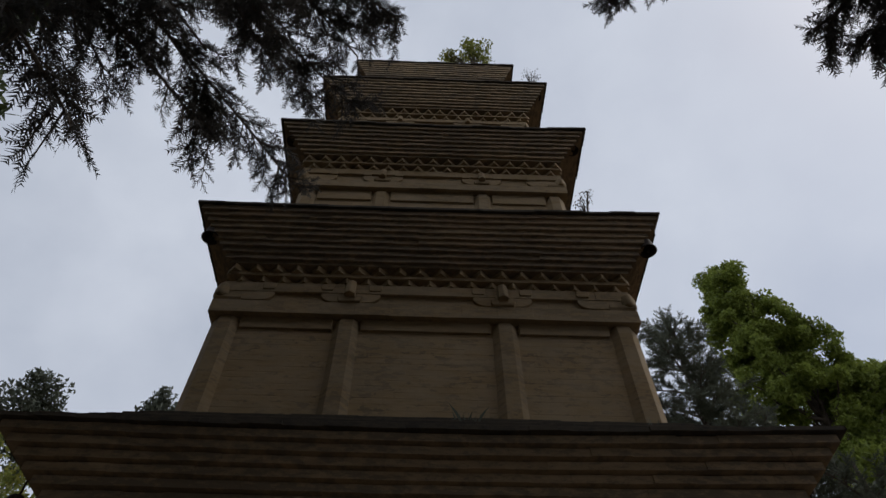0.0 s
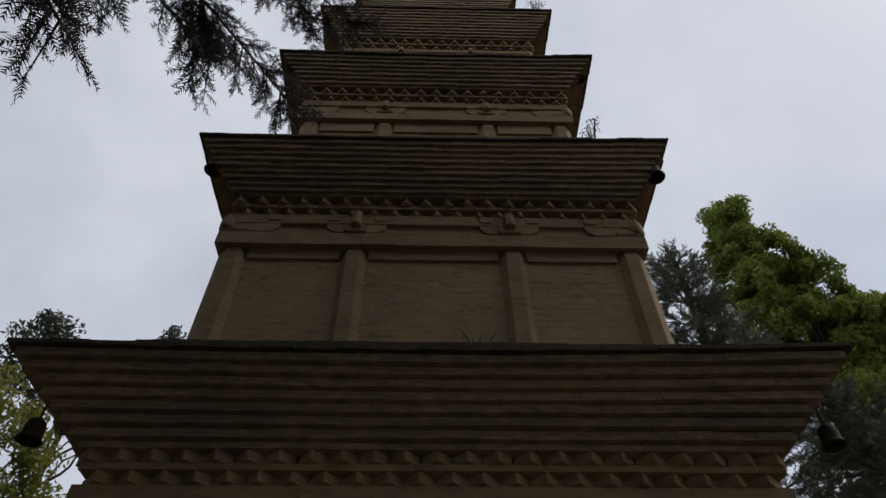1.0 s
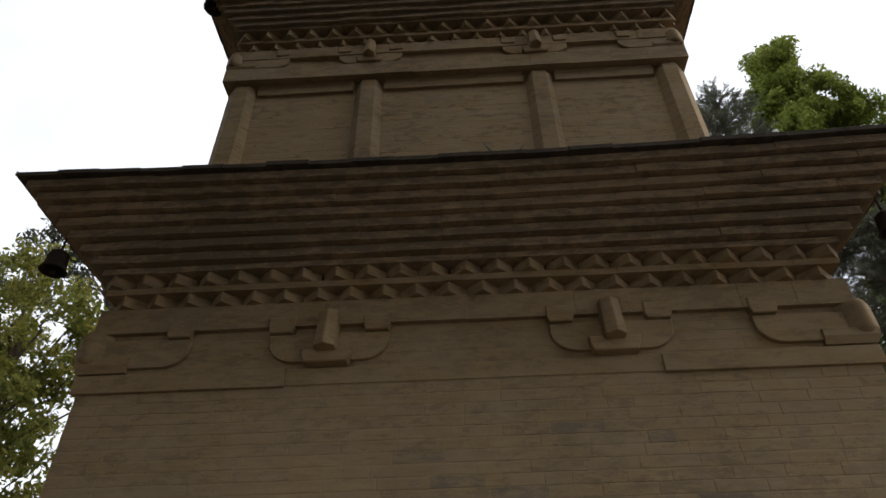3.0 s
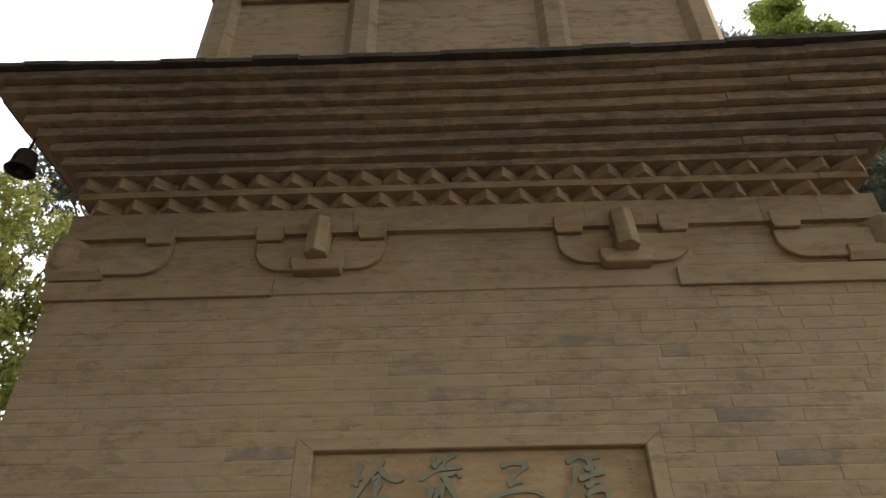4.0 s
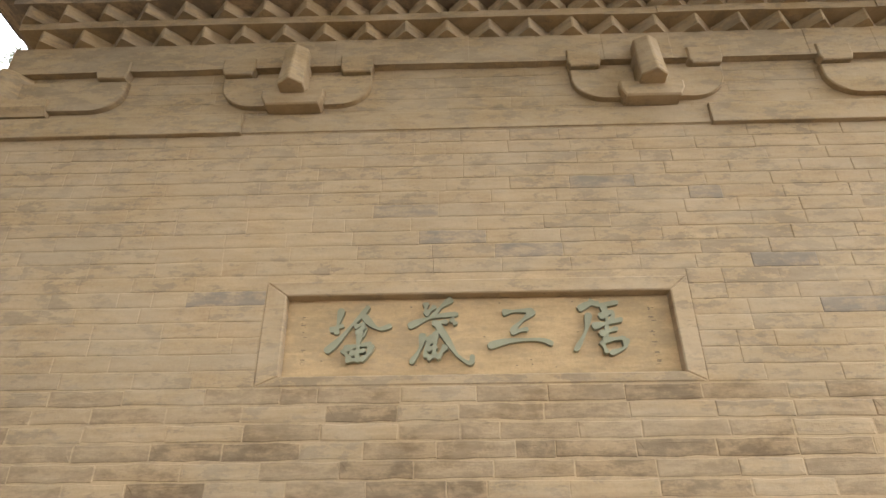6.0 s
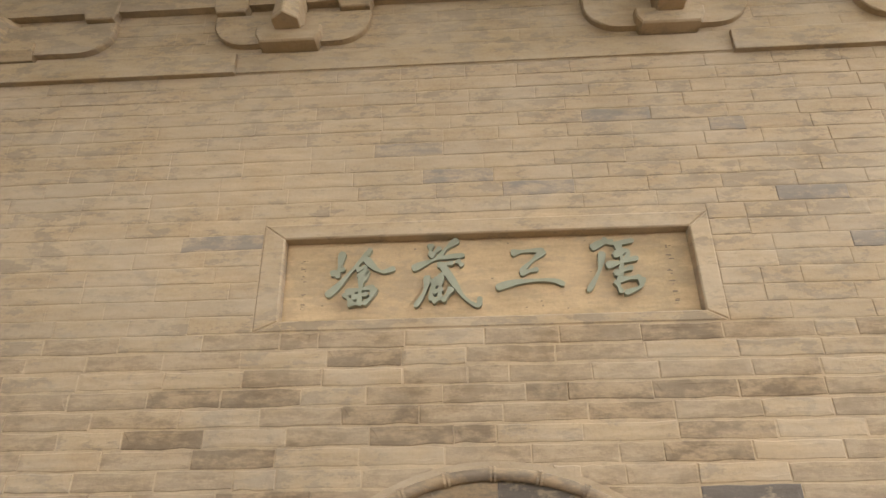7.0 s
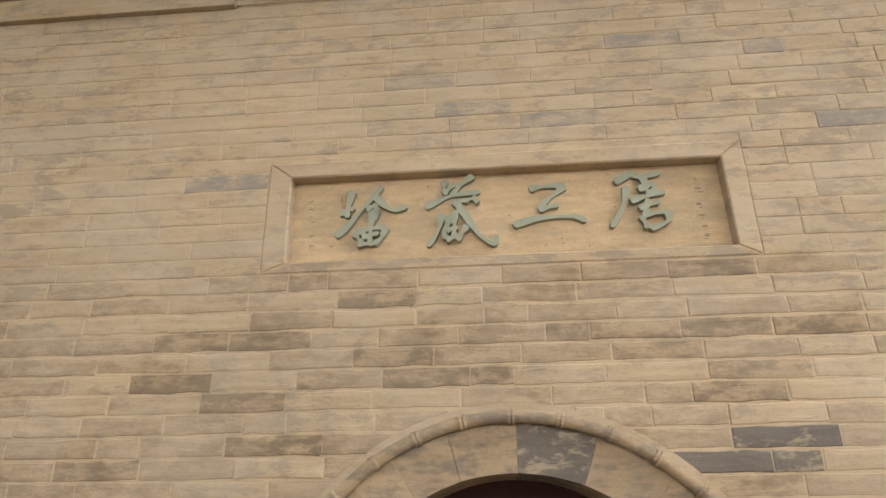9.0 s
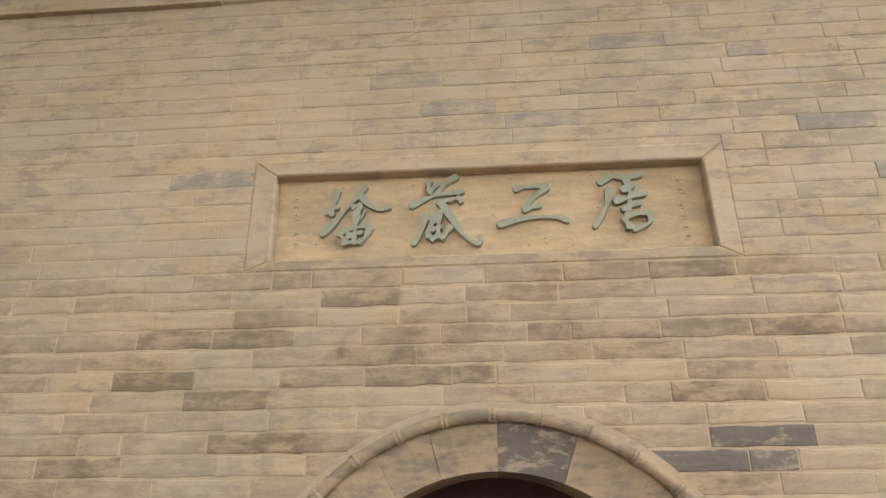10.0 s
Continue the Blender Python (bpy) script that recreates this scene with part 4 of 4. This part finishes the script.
broadleaf("broadleaf tree with yellowing green leaves", -8.0, 5.9, 8.2, crown, 115, 0.065, LEAF_YELLOW)
crown = scatter([(-9.5, 8.3, 12.5, 0.7, 0.9, 0.7), (-10.0, 8.3, 11.4, 1.3, 1.2, 1.1), (-6.2, 8.3, 12.2, 0.5, 0.6, 0.6), (-7.0, 8.3, 10.9, 1.2, 1.0, 0.8)], 22, 0.25, 0.45)
broadleaf("thin-leaved tree rising behind the pagoda", -8.3, 8.6, 11.4, crown, 130, 0.075, NEEDLE_GREY)

crown = scatter([(10.0, 9.5, 9.0, 2.0, 1.6, 2.2), (8.6, 9.0, 6.5, 1.8, 1.6, 2.0), (11.5, 9.5, 6.5, 1.8, 1.6, 2.4)], 30, 0.35, 0.6)
broadleaf("dark leafy tree filling the gap beside the pagoda", 10.0, 9.5, 9.0, crown, 150, 0.09, LEAF_DARK, 0.2)

# shrubs rooted on the roofs
def shrub(label, x, y, z, clumps, per, size, mat):
    root = new("roof_shrub")
    root.matrix_world = pose(x, y, z)
    tagged(root, label, "shrub")
    v, f = [], []
    for cx, cy, cz, r in clumps:
        tube(v, f, [(0, 0, 0), (cx * 0.5, cy * 0.5, cz * 0.6), (cx, cy, cz)], 0.012, 0.004, 4)
    part("stems", data_mesh("stems", v, f, BARK), BARK, root)
    tagged(part("leaves", tri_mesh("leaves", leaves(clumps, per, size), mat, 4), mat, root), kind="stuff")


shrub("leafy shrub rooted on the topmost roof", 0.95, 1.05, 16.5, scatter([(0.1, 0, 1.45, 0.42, 0.3, 0.42), (-0.55, 0, 0.85, 0.2, 0.2, 0.2), (0.0, 0, 1.0, 0.6, 0.3, 0.25)], 14, 0.12, 0.2), 34, 0.05, LEAF_YELLOW)
shrub("dry twiggy weed on a roof edge", 1.98, 0.58, 14.5, scatter([(0.03, 0, 0.75, 0.16, 0.15, 0.32)], 14, 0.08, 0.14), 14, 0.02, WOOD)
shrub("dry twiggy weed on a lower roof edge", 2.03, 0.1, 9.1, scatter([(0.02, 0, 0.55, 0.12, 0.12, 0.2)], 12, 0.06, 0.1), 12, 0.02, WOOD)

def grass_tuft(x, y, z, n, tall):
    v, f = [], []
    for i in range(n):
        a, lean = rnd.uniform(0, 6.28), rnd.uniform(0.1, 0.6)
        h = tall * rnd.uniform(0.5, 1.2)
        bx, by = rnd.gauss(0, 0.07), rnd.gauss(0, 0.03)
        tip = (bx + math.cos(a) * lean * h, by + math.sin(a) * lean * h, h)
        o = len(v)
        v += [(bx - 0.006, by, 0), (bx + 0.006, by, 0), (bx * 0.6 + tip[0] * 0.4, by * 0.6 + tip[1] * 0.4, h * 0.65), tip]
        f += [(o, o + 1, o + 2), (o, o + 2, o + 3)]
    ob = new("grass_tuft", data_mesh("grass_tuft", v, f, NEEDLE_GREY))
    ob.matrix_world = pose(x, y, z)
    tagged(ob, "dry grey-green grass tuft rooted on the eave", "grass", "grass on the eaves")


for x, y, z, n, tall in ((0.32, -0.1, 5.62, 30, 0.2), (1.95, 0.05, 5.72, 20, 0.18)):
    grass_tuft(x, y, z, n, tall)

# ---- bricks of the first storey's front, one by one ----
plan = brick_row_plan(W, 0, 3.83, True)
near = [p for p in plan if 1.55 < (p[2] + p[3]) / 2 < 3.3 and abs(p[0] + p[1]) / 2 < 1.6][:300]
chosen = set(near)
LOW = 2.47
SOOTY = [(0.59, 2.17), (0.43, 2.18), (0.70, 2.25), (0.28, 2.25), (-0.06, 2.07), (-0.20, 2.07), (-1.01, 2.22), (-1.17, 2.22), (0.64, 1.99), (0.89, 2.42),
         (1.15, 2.23), (-0.52, 2.13), (-0.57, 2.34), (-1.31, 2.10), (-1.05, 1.96), (-0.84, 1.81), (0.9, 2.1), (-0.35, 2.12), (-1.5, 1.75)]
GREY = [(0.86, 1.82), (0.74, 1.74), (0.99, 1.74), (-1.01, 2.92), (0.14, 3.10), (-0.26, 3.17), (0.72, 3.50), (1.08, 3.39), (1.3, 3.05), (-0.4, 3.32), (1.5, 2.85)]


def kind_of(p):
    inside = lambda q: p[0] <= q[0] < p[1] and p[2] <= q[1] < p[3]
    if any(inside(q) for q in GREY):
        return GREYBRICK if p[3] < 1.9 else BRICK_GREY
    if any(inside(q) for q in SOOTY):
        return BRICK_SOOT
    return BRICK_LOW if (p[2] + p[3]) / 2 < LOW and rnd.random() < 0.7 else BRICK


groups = {}
for p in plan:
    groups.setdefault(kind_of(p), []).append(p)
for mat, members in groups.items():
    rest = [p for p in members if p not in chosen]
    for low in (True, False):
        some = [p for p in rest if ((p[2] + p[3]) / 2 < LOW) == low]
        if some:
            tagged(part("bricks", joined_bricks("bricks", some, FACE, 0.007 if low else 0.0035, 0.003, mat, 0.0024 if low else 0.0012), mat, front_wall), kind="stuff")
    shapes = {}
    for p in members:
        if p not in chosen:
            continue
        x0, x1, z0, z1 = p
        low = (z0 + z1) / 2 < LOW
        w = x1 - x0
        key = (max(1, round(w / 0.03)), rnd.randrange(3), low)
        if key not in shapes:
            shapes[key] = data_mesh("brick", *brick_shape(key[0] * 0.03, z1 - z0, 0.03, 0.007 if low else 0.0035, 0.0024 if low else 0.0012), mat)
        m = Matrix.Translation(((x0 + x1) / 2, FACE - rnd.uniform(0, 0.003), (z0 + z1) / 2 + rnd.uniform(-0.0015, 0.0015))) @ Matrix.Rotation(rnd.uniform(-0.004, 0.004), 4, "Z") @ Matrix.Rotation(rnd.uniform(-0.006, 0.006), 4, "Y") @ Matrix.Diagonal((w / (key[0] * 0.03), 1, 1, 1))
        part("brick", shapes[key], mat, front_wall, m=m)
